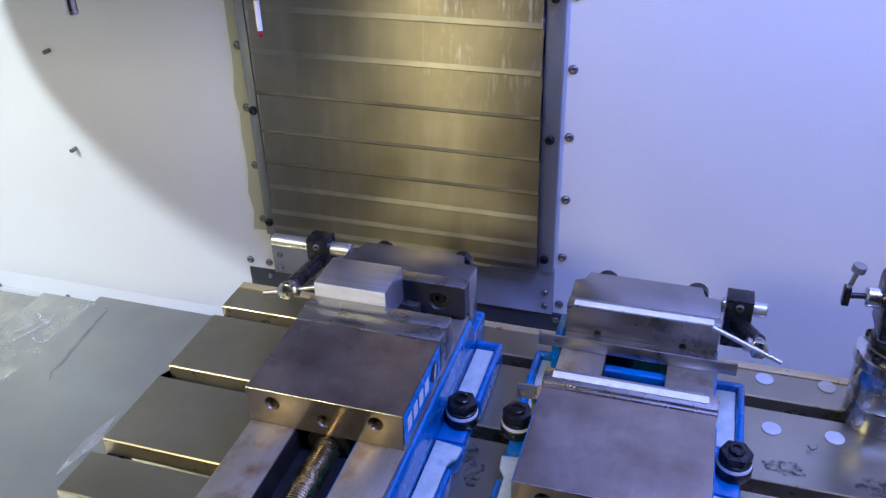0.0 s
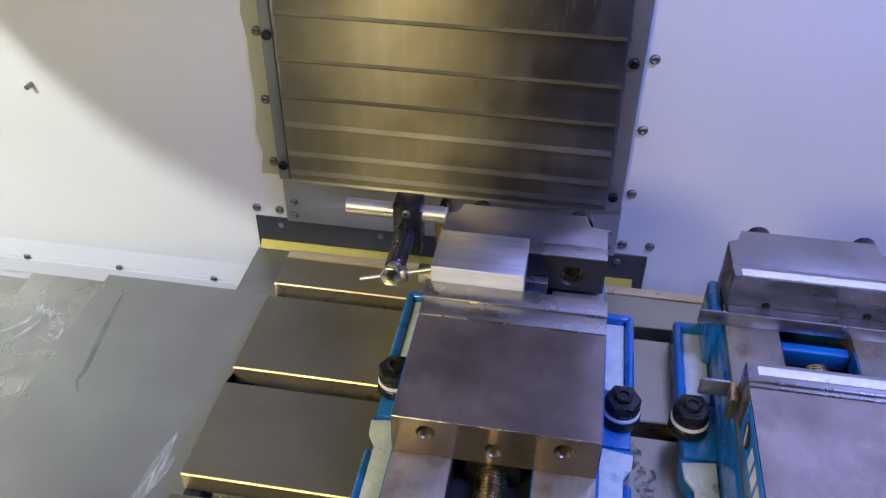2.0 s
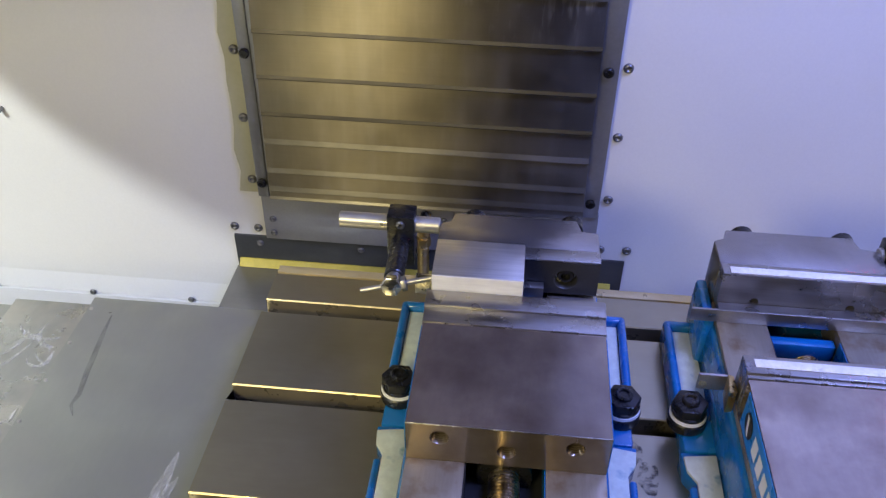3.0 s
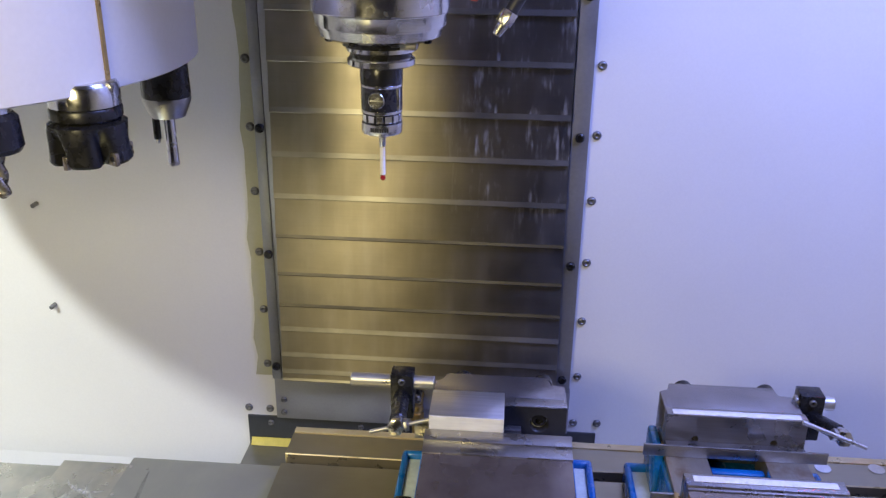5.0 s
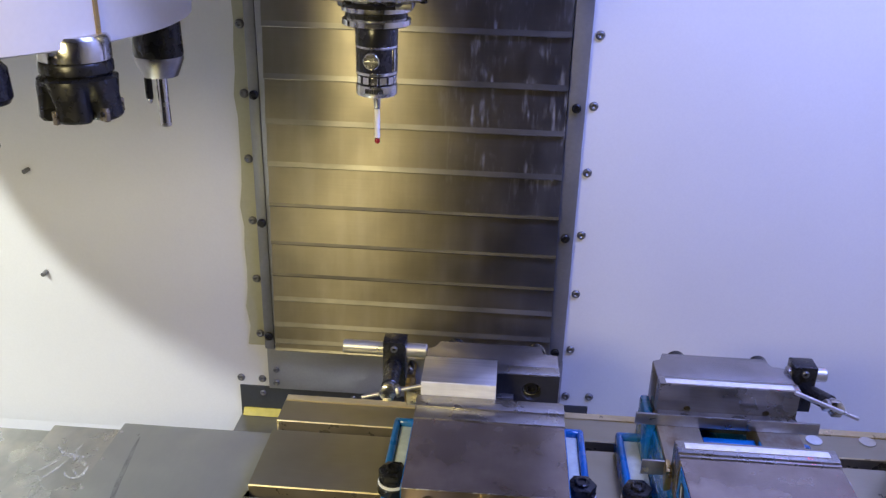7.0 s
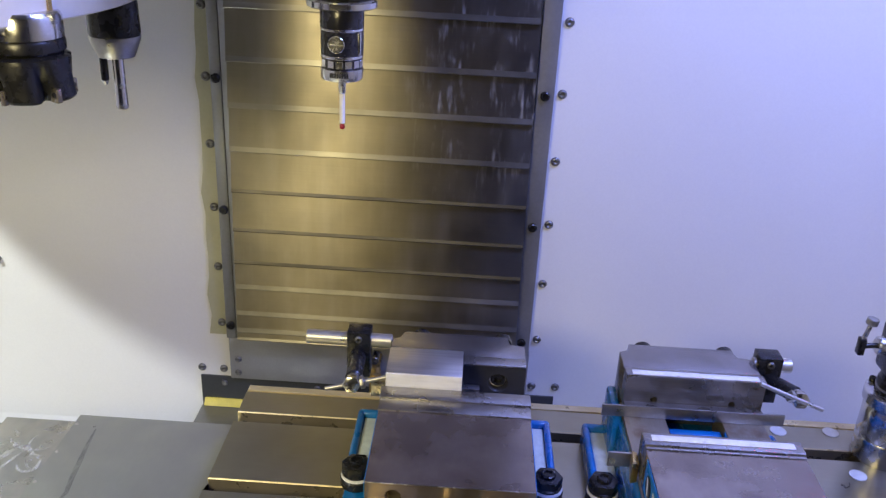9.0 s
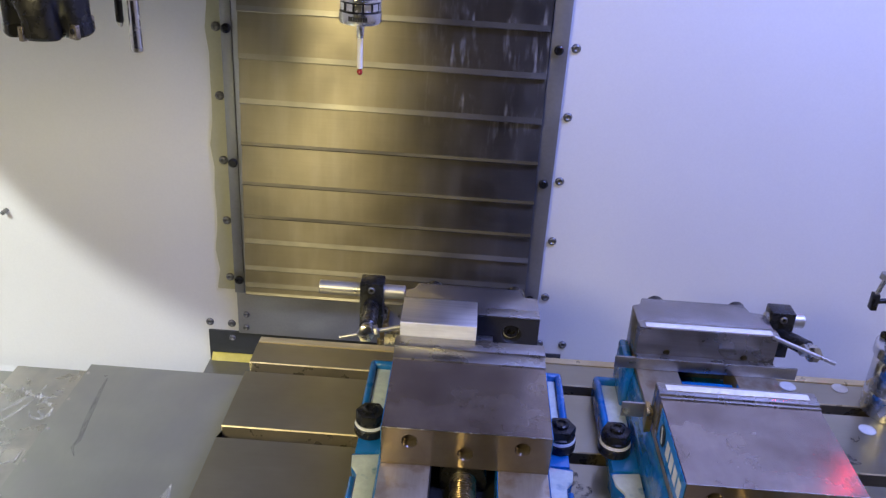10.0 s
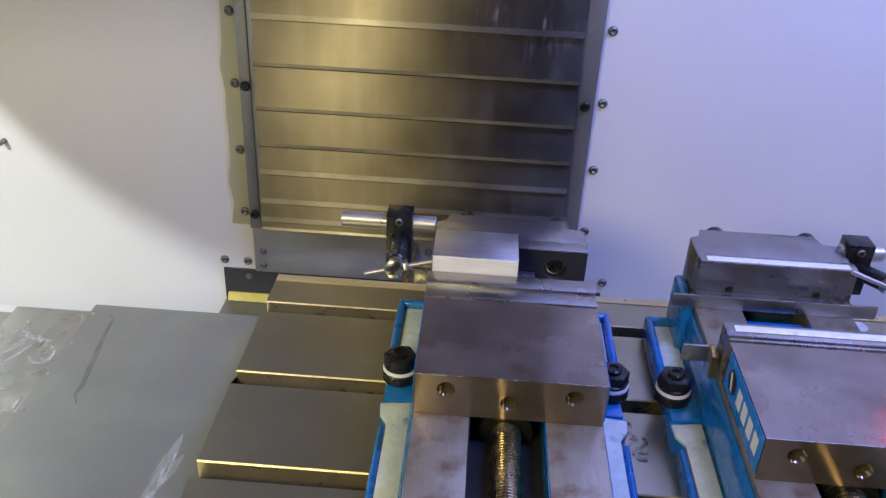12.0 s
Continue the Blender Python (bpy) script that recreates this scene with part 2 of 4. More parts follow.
def lathe(profile, place=(0, 0, 0), axis=(0, 0, 1), n=40, bm=None):
    """Rings of (radius, height) turned round an axis through place; ends closed."""
    b = bmesh.new()
    rings = []
    for r, h in profile:
        rings.append([b.verts.new((max(r, 1e-5) * math.cos(2 * math.pi * i / n), max(r, 1e-5) * math.sin(2 * math.pi * i / n), h)) for i in range(n)])
    for a, c in zip(rings, rings[1:]):
        for i in range(n):
            b.faces.new((a[i], a[(i + 1) % n], c[(i + 1) % n], c[i]))
    b.faces.new(rings[0])
    b.faces.new(rings[-1])
    m = Matrix.Translation(place) @ Vector(axis).to_track_quat("Z", "Y").to_matrix().to_4x4()
    bmesh.ops.transform(b, matrix=m, verts=b.verts)
    return join(bm, b)


def rod(a, c, r, n=20, bevel=0.0006, bm=None, r2=None):
    a, c = Vector(a), Vector(c)
    h = (c - a).length
    r2 = r if r2 is None else r2
    return lathe([(r - bevel, 0), (r, bevel), (r2, h - bevel), (r2 - bevel, h)], a, c - a, n, bm)


def hex_nut(place, axis, r, h, hole=0.0, bm=None):
    b = bmesh.new()
    low = [b.verts.new((r * math.cos(math.pi / 3 * i), r * math.sin(math.pi / 3 * i), 0)) for i in range(6)]
    f = b.faces.new(low)
    e = bmesh.ops.extrude_face_region(b, geom=[f])
    for v in e["geom"]:
        if isinstance(v, bmesh.types.BMVert):
            v.co.z += h
    bmesh.ops.recalc_face_normals(b, faces=b.faces)
    bmesh.ops.bevel(b, geom=b.edges[:], offset=r * 0.09, segments=2, affect="EDGES", profile=0.5)
    m = Matrix.Translation(place) @ Vector(axis).to_track_quat("Z", "Y").to_matrix().to_4x4()
    bmesh.ops.transform(b, matrix=m, verts=b.verts)
    return join(bm, b)


def drilled_box(x0, x1, y0, y1, z0, z1, holes, depth, bm=None, thread=False):
    """A block whose front face (y0) has round blind holes (x, z, radius)."""
    b = bmesh.new()
    c = [b.verts.new((x, y0, z)) for x, z in ((x0, z0), (x1, z0), (x1, z1), (x0, z1))]
    d = [b.verts.new((x, y1, z)) for x, z in ((x0, z0), (x1, z0), (x1, z1), (x0, z1))]
    for i in range(4):
        b.faces.new((c[i], c[(i + 1) % 4], d[(i + 1) % 4], d[i]))
    b.faces.new(d)
    edges = [b.edges.get((c[i], c[(i + 1) % 4])) for i in range(4)]
    n = 24
    walls = []
    for hx, hz, r in holes:
        steps = [(r, 0.0), (r * 0.93, 0.0012)]
        k = 9 if thread else 2
        for i in range(1, k):
            steps.append((r * (0.93 if i % 2 == 0 else 0.84), 0.0012 + (depth - 0.0012) * i / (k - 1)))
        rings = [[b.verts.new((hx + q * math.cos(2 * math.pi * i / n), y0 + h, hz + q * math.sin(2 * math.pi * i / n))) for i in range(n)] for q, h in steps]
        for i in range(n):
            edges.append(b.edges.new((rings[0][i], rings[0][(i + 1) % n])))
        walls.append(rings)
    bmesh.ops.triangle_fill(b, use_beauty=True, use_dissolve=False, edges=edges, normal=(0, -1, 0))
    for rings in walls:
        for p, q in zip(rings, rings[1:]):
            for i in range(n):
                b.faces.new((p[i], p[(i + 1) % n], q[(i + 1) % n], q[i]))
        b.faces.new(rings[-1])
    return join(bm, b)


# ---- enclosure ----
wall = tagged(part("wall_back", box(-1.05, 1.15, WALL_Y, WALL_Y + 0.02, -0.263, 1.5), WHITE_WALL),
              "white enamelled sheet metal back wall of the machine enclosure", "wall", kind="structure")
# lower panel with its bent lip, butted under the upper sheet
part("lower_panel", prism([(WALL_Y, -0.263), (WALL_Y - 0.006, -0.296), (WALL_Y + 0.02, -0.296), (WALL_Y + 0.02, -0.263)], -1.05, 1.15, "x"), WHITE_WALL, wall)
part("lower_panel", prism([(WALL_Y - 0.009, -0.298), (WALL_Y - 0.009, -0.328), (WALL_Y - 0.001, -0.334), (WALL_Y - 0.001, -0.62), (WALL_Y + 0.02, -0.62), (WALL_Y + 0.02, -0.298)], -1.05, 1.15, "x"), WHITE_WALL, wall)
for nm, b, lab in (("wall_left", box(-1.07, -1.05, -1.25, WALL_Y + 0.02, -0.62, 1.5), "white enamelled sheet metal side wall"),
                   ("wall_right", box(1.15, 1.17, -1.25, WALL_Y + 0.02, -0.62, 1.5), "white enamelled sheet metal side wall"),
                   # unseen backdrop: the shop's dimness is in its near-black colour
                   ("wall_front", box(-1.05, 1.15, -1.27, -1.25, -0.62, 1.5), "unseen dark backdrop for the dim shop beyond the open machine doors"),
                   # roof is added out of view, grey to hold down the slat reflections
                   ("ceiling", box(-1.05, 1.15, -1.25, WALL_Y, 1.5, 1.52), "unseen plain grey roof added to dim reflections on the way cover"),
                   ("floor", box(-1.05, 1.15, -1.25, WALL_Y, -0.64, -0.62), "pale sheet metal chip pan floor")):
    tagged(part(nm, b, DIM_SHOP if nm == "wall_front" else GREY_PLATE if nm == "ceiling" else WHITE_WALL), lab, "wall" if "wall" in nm else nm, kind="structure")

screw_mesh = None


def wall_screw(x, z, y, parent, r=0.0066):
    """Button head screw with a hexagonal recess; all share one mesh."""
    global screw_mesh
    if screw_mesh is None:
        b = lathe([(0.0066, 0), (0.0066, 0.0012), (0.0058, 0.0028), (0.0040, 0.0038), (0.0030, 0.0040), (0.0028, 0.0022)], n=18)
        me = bpy.data.meshes.new("screw")
        bmesh.ops.recalc_face_normals(b, faces=b.faces)
        b.to_mesh(me)
        b.free()
        me.materials.append(SCREW_STEEL)
        for p in me.polygons:
            p.use_smooth = True
        screw_mesh = me
    ob = new("screw", screw_mesh)
    ob.parent = parent
    ob.matrix_basis = pose(x, y, z, 90) @ Matrix.Diagonal((r / 0.0066,) * 3 + (1,))
    return ob


for i in range(8):
    wall_screw(-0.2441, -0.0595 + 0.0978 * i, WALL_Y - 0.004, wall)
    wall_screw(0.2531, -0.0575 + 0.0978 * i, WALL_Y, wall)
for x, z in ((-0.2826, -0.1471), (-0.2470, -0.1475), (0.2525, -0.1435), (0.2901, -0.1426)):
    wall_screw(x, z, WALL_Y, wall)
for i in range(-2, 9):
    x = -0.6923 + 0.1608 * i
    if not -0.32 < x < 0.30:
        wall_screw(x, -0.2930, WALL_Y - 0.008, wall, 0.0052)
for x, z in ((-0.588, 0.0275), (-0.589, 0.1993)):
    part("stud", rod((x, WALL_Y, z), (x, WALL_Y - 0.014, z), 0.0035), SCREW_STEEL, wall)

# ---- column cover behind the spindle ----
column = thing("column_way_cover", (0.0032, WALL_Y, 0.0159), "brushed stainless telescopic way cover in grey channels on the wall", "way cover")
column.scale = (0.985, 1.0, 0.9784)
random.seed(4)
pts = [(-0.2685 + 0.003 * noise.noise((0, k * 0.7, 3)) - 0.0045 * (k % 5 == 2) + 0.012 * (k / 26.0), -0.10 + 0.035 * k) for k in range(27)]
pts[0] = (-0.2725, -0.10)
part("sealed_strip", prism([(-0.2425, -0.10), (-0.2425, 0.81)] + pts[::-1], -0.003, 0.0, "y"), CREAM, column, "cream painted strip with an uneven edge")
part("channel", box(-0.242, -0.2265, -0.014, 0.0, -0.100, 1.2, 0.001), CHANNEL, column)
part("channel", box(-0.2262, -0.2045, -0.0125, 0.0, -0.0955, 1.2, 0.001), GREY_PLATE, column)
part("channel", box(0.2165, 0.2415, -0.012, 0.0, -0.100, 1.2, 0.001), CHANNEL, column)
for z in (-0.075, 0.124, 0.324, 0.52):
    part("channel_bolt", lathe([(0.0068, 0), (0.0068, 0.004), (0.005, 0.0055), (0.003, 0.0055), (0.003, 0.003)], (-0.2335, -0.0145, z), (0, -1, 0), 16), BLACK_OX, column)
    part("channel_bolt", lathe([(0.0068, 0), (0.0068, 0.004), (0.005, 0.0055), (0.003, 0.0055), (0.003, 0.003)], (0.2285, -0.0125, z), (0, -1, 0), 16), BLACK_OX, column)
SLAT_Z = [-0.0960, -0.0813, -0.0500, -0.0040, 0.0400, 0.0941, 0.1565, 0.2193, 0.2842, 0.3502, 0.4233, 0.493, 0.56, 0.63, 0.70, 0.77, 0.84]
for i in range(len(SLAT_Z) - 1):
    z0, z1 = SLAT_Z[i], SLAT_Z[i + 1]
    # each slat ends in a bent lip that stands proud of the next one down
    proud = 0.022 - 0.0006 * i
    xl, xr = -0.2215 + 0.0007 * i, 0.2195 - 0.0006 * i
    tilt = (z1 - z0) * 0.105
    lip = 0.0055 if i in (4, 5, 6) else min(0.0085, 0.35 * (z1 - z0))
    prof = [(-proud - tilt - 0.0016, z0 + 0.0012), (-proud - tilt - 0.0010, z0), (-proud + 0.012, z0), (-proud + 0.012, z1 + 0.004), (-proud, z1 + 0.004), (-proud - tilt, z0 + lip)]
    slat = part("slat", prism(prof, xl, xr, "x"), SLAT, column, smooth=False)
    # shade is painted on three lips, the bright reflection on the rest
    slat.data.materials.append(SHADED_LIP if i in (4, 5, 6) else BRIGHT_LIP)
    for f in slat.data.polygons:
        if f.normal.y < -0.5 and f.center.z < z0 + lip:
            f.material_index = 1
part("apron_plate", box(-0.241, 0.2435, -0.008, 0.0, -0.180, -0.0965, 0.001), GREY_PLATE, column)
for x, z in ((-0.227, -0.143), (-0.228, -0.168), (0.231, -0.140), (0.231, -0.166)):
    wall_screw(x, z, -0.008, column, 0.0055)
slot_plate = part("slot_plate", box(-0.2925, 0.2905, -0.004, 0.0, -0.275, -0.1805, 0.0008), BLACK_PLATE, column, "black painted plate round the rear slot")
for x in (-0.253, -0.099, 0.100, 0.249):
    wall_screw(x, -0.1925, -0.004, column, 0.0052)
# drain fitting on its plate
fitting = thing("brass_elbow_fitting", (0.0025, WALL_Y - 0.008, -0.0965), "brass pipe elbow on a small grey plate under the way cover", "pipe fitting")
part("backing_plate", box(-0.037, 0.039, -0.003, 0, -0.030, 0.010, 0.0006), GREY_PLATE, fitting)
for x in (-0.024, 0.026):
    wall_screw(x, -0.008, -0.003, fitting, 0.005)
part("elbow", rod((0, -0.003, 0), (0, -0.030, -0.010), 0.0085, bm=lathe([(0.001, -0.011), (0.008, -0.008), (0.0105, 0), (0.008, 0.008), (0.001, 0.011)], (0, -0.030, -0.012), n=20)), BRASS, fitting)
part("hex_collar", hex_nut((0, -0.030, -0.033), (0, 0, 1), 0.011, 0.015), BRASS, fitting)
part("pipe", rod((0, -0.030, -0.034), (0, -0.030, -0.125), 0.0085), BRASS, fitting)
part("cap", rod((0, -0.010, 0.006), (0, -0.034, 0.006), 0.0065), STEEL, fitting)

# ---- saddle cover that slides into the rear slot ----
saddle = thing("saddle_way_cover", (0.004, 0.6016, -0.2135), "satin steel saddle way cover sliding into the rear slot", "way cover")
part("cover_sheet", box(-0.288, 0.272, -0.32, 0.155, -0.004, 0.0, 0.001), SADDLE_SHEET, saddle)
part("side_skirt", box(-0.289, -0.286, -0.32, 0.155, -0.20, -0.0045), SHEET, saddle)
part("side_skirt", box(0.270, 0.273, -0.32, 0.155, -0.20, -0.0045), SHEET, saddle)
part("wiper", prism([(0.150, 0.0005), (0.158, 0.0110), (0.1615, 0.0110), (0.1615, 0.0005)], -0.284, 0.270, "x"), YELLOW, saddle, "yellow rubber wiper strip")

# ---- table ----
table = thing("machine_table", (0, 0, 0), "grey cast iron machine table with three long T-slots", "machine table")
X0, X1 = -0.1322, 0.79
SLOTS = [(0.1765, 0.195), (0.3015, 0.320), (0.426, 0.4445)]
ch = 0.0012


def tee_profile():
    p = [(0.121, -0.075), (0.121, -ch), (0.121 + ch, 0)]
    for a, c in SLOTS:
        m = (a + c) / 2
        p += [(a - ch, 0), (a, -ch), (a, -0.020), (m - 0.014, -0.020), (m - 0.014, -0.031), (m + 0.014, -0.031), (m + 0.014, -0.020), (c, -0.020), (c, -ch), (c + ch, 0)]
    p += [(0.488, 0), (0.490, -0.003), (0.5015, -0.003), (0.5025, -0.005), (0.5025, -0.075)]
    return p


def long_prism(outline, xs):
    """Profile in (y, z) through stations along x, with capped ends."""
    b = bmesh.new()
    rows = [[b.verts.new((x, y, z)) for y, z in outline] for x in xs]
    n = len(outline)
    for a, c in zip(rows, rows[1:]):
        for i in range(n):
            b.faces.new((a[i], a[(i + 1) % n], c[(i + 1) % n], c[i]))
    for r in (rows[0], rows[-1]):
        f = b.faces.new(r)
        bmesh.ops.triangulate(b, faces=[f])
    return b


casting = part("table_casting", long_prism(tee_profile(), [X0, 0.1, 0.45, X1]), TABLE, table)
casting.data.materials.append(LIT_SLOT_EDGE)
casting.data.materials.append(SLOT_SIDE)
# chamfers take the lamp-lit gold, upright slot sides the dimmer one
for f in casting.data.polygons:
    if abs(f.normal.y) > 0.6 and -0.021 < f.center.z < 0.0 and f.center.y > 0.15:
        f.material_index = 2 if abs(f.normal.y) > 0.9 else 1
part("rear_lip", box(X0 + 0.0004, X1 - 0.0004, 0.4905, 0.5022, -0.0028, 0.0006, 0.0005), LIT_SLOT_EDGE, table, "pale rear lip of the table with warm lamp light in its colour")
part("under_casting", box(X0 + 0.03, X1 - 0.03, 0.14, 0.48, -0.20, -0.0755, 0.004), TABLE, table)
# added plugs, black for the shade inside the T-slot ends
for a0, c0 in SLOTS:
    part("slot_shade_plug", prism([(a0 - 0.0135, -0.0308), (c0 + 0.0135, -0.0308), (c0 + 0.0135, -0.0212), (a0 - 0.0135, -0.0212)], X0 + 0.0003, X0 + 0.015, "x"), SHADE_BLACK, table)
for x, y, w, h in ((0.640, 0.338, 0.034, 0.015), (0.700, 0.335, 0.036, 0.018), (0.546, 0.342, 0.022, 0.012), (0.255, 0.252, 0.010, 0.020), (0.245, 0.278, 0.008, 0.014)):
    b = bmesh.new()
    random.seed(int(x * 1000))
    vs = []
    for k in range(40):
        a = 2 * math.pi * k / 40
        q = 0.9 + 0.35 * noise.noise((math.cos(a) * 1.4 + x * 90, math.sin(a) * 1.4, y * 50))
        vs.append(b.verts.new((x + w * q * math.cos(a), y + h * q * math.sin(a), 0.0004)))
    b.faces.new(vs)
    part("oil_stain", b, GRIME, table)
for x, y in ((0.5945, 0.4803), (0.5963, 0.3986), (0.5352, 0.3961), (0.5292, 0.4765)):
    d = thing("round_sticker", (x, y, 0), "small pale round sticker on the machine table", "sticker", "pale round stickers on the table")
    part("disc", lathe([(0.0098, 0.0004), (0.0098, 0.0008), (0.0094, 0.0011)], n=28), DISC, d)
random.seed(11)


def chip(x, y, z, s):
    b = bmesh.new()
    a0 = random.random() * 6
    prev = None
    for k in range(9):
        a = a0 + k * 0.55
        p = Vector((x + s * (0.25 * k / 8 + 0.35 * math.cos(a)), y + s * 0.35 * math.sin(a), z + s * 0.12 * (k % 3) + 0.0004))
        q = p + Vector((0, 0, s * 0.22))
        cur = (b.verts.new(p), b.verts.new(q))
        if prev:
            b.faces.new((prev[0], cur[0], cur[1], prev[1]))
        prev = cur
    bmesh.ops.solidify(b, geom=b.faces[:], thickness=0.0004)
    ob = part("metal_chip", b, STEEL)
    return tagged(ob, "small curled bright metal chip lying on the table", "chip", "curled metal chips")


for x, y, z, s in ((0.5723, 0.3764, 0, 0.011), (0.262, 0.311, -0.031, 0.010), (0.252, 0.308, -0.031, 0.007), (0.572, 0.312, -0.031, 0.006), (-0.311, 0.440, -0.034, 0.004),
                   (0.10, 0.65, -0.2135, 0.008), (0.275, 0.310, -0.031, 0.006)):
    chip(x, y, z, s)

# ---- side way covers ----


def side_cover(x0, x1, ztop, yb, mat, label, lip=0.03):
    """Folded sheet cover with a turned-down rear edge."""
    t = thing("table_way_cover", (x0, yb, ztop), label, "way cover", "sliding covers beside the table")
    w = x1 - x0
    part("cover_sheet", prism([(-0.75, -0.003), (-0.75, 0), (-0.003, 0), (0, -0.003), (0, -0.20), (-0.003, -0.20), (-0.003, -0.0045), (-0.0045, -0.003)], 0, w, "x"), mat, t)
    return t


c1 = side_cover(-0.338, -0.1327, -0.034, 0.4662, SHEET, "satin grey sheet steel way cover with rub marks beside the table")
c2 = side_cover(-0.430, -0.3385, -0.041, 0.4615, FILM_SHEET, "oily scratched sheet steel way cover under the next cover")
c3 = side_cover(-0.85, -0.4305, -0.048, 0.458, FILM_SHEET, "oily scratched wide sheet steel way cover")
for i in range(6):
    part("rivet", lathe([(0.0022, 0), (0.0018, 0.0009), (0.0008, 0.0012)], (0.0040, -0.022 - 0.0546 * i, 0.0), n=10), ALU, c1)


def streak(points, widths, z, material, parent, name):
    b = bmesh.new()
    prev = None
    for (x, y), w, (x2, y2) in zip(points, widths, points[1:] + [points[-1]]):
        d = Vector((x2 - x, y2 - y, 0))
        if d.length < 1e-6:
            d = last
        last = d
        s = Vector((-d.y, d.x, 0)).normalized() * w
        cur = (b.verts.new((x - s.x, y - s.y, z)), b.verts.new((x + s.x, y + s.y, z)))
        if prev:
            b.faces.new((prev[0], cur[0], cur[1], prev[1]))
        prev = cur
    return part(name, b, material, parent)


streak([(0.031, -0.030), (0.033, -0.055), (0.037, -0.085), (0.041, -0.118), (0.046, -0.146), (0.044, -0.160), (0.052, -0.174)], [0.0008, 0.0022, 0.003, 0.003, 0.0028, 0.002, 0.0004], 0.0005, SCUFF, c1, "rub_mark")
# the lamp's glare on the covers, drawn as pale ribbons
streak([(0.1685, -0.205), (0.1675, -0.222), (0.166, -0.242), (0.1645, -0.262), (0.163, -0.284), (0.162, -0.306)], [0.0008, 0.0040, 0.0062, 0.0070, 0.0050, 0.0006], 0.0005, GLARE, c1, "glare_streak")
streak([(0.178, -0.232), (0.174, -0.246), (0.170, -0.262), (0.167, -0.282)], [0.0006, 0.0040, 0.0045, 0.0006], 0.0009, GLARE, c1, "glare_streak")
random.seed(21)
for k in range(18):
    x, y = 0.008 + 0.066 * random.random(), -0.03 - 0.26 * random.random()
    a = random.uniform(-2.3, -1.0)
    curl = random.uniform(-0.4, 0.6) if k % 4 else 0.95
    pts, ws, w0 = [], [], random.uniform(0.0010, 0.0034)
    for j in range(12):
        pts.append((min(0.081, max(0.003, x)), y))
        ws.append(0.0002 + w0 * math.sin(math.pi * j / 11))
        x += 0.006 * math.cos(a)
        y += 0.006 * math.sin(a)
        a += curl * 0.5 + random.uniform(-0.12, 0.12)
    streak(pts, ws, 0.0004 + 0.00006 * k, GLARE, c2, "glare_streak")
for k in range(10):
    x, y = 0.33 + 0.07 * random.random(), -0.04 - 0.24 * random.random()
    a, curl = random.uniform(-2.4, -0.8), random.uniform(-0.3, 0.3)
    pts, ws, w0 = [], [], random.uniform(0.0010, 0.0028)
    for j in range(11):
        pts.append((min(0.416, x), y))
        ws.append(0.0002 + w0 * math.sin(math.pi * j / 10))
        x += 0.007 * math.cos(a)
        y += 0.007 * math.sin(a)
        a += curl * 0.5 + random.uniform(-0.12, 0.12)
    streak(pts, ws, 0.0004 + 0.00006 * k, GLARE, c3, "glare_streak")

# ---- vises ----


def cap_screw(place, axis, r, h, parent, material=BLACK_OX, name="cap_screw"):
    return part(name, lathe([(r, 0), (r, h - 0.001), (r - 0.001, h), (r * 0.56, h), (r * 0.52, h - 0.004), (0.0005, h - 0.004)], place, axis, 24), material, parent)


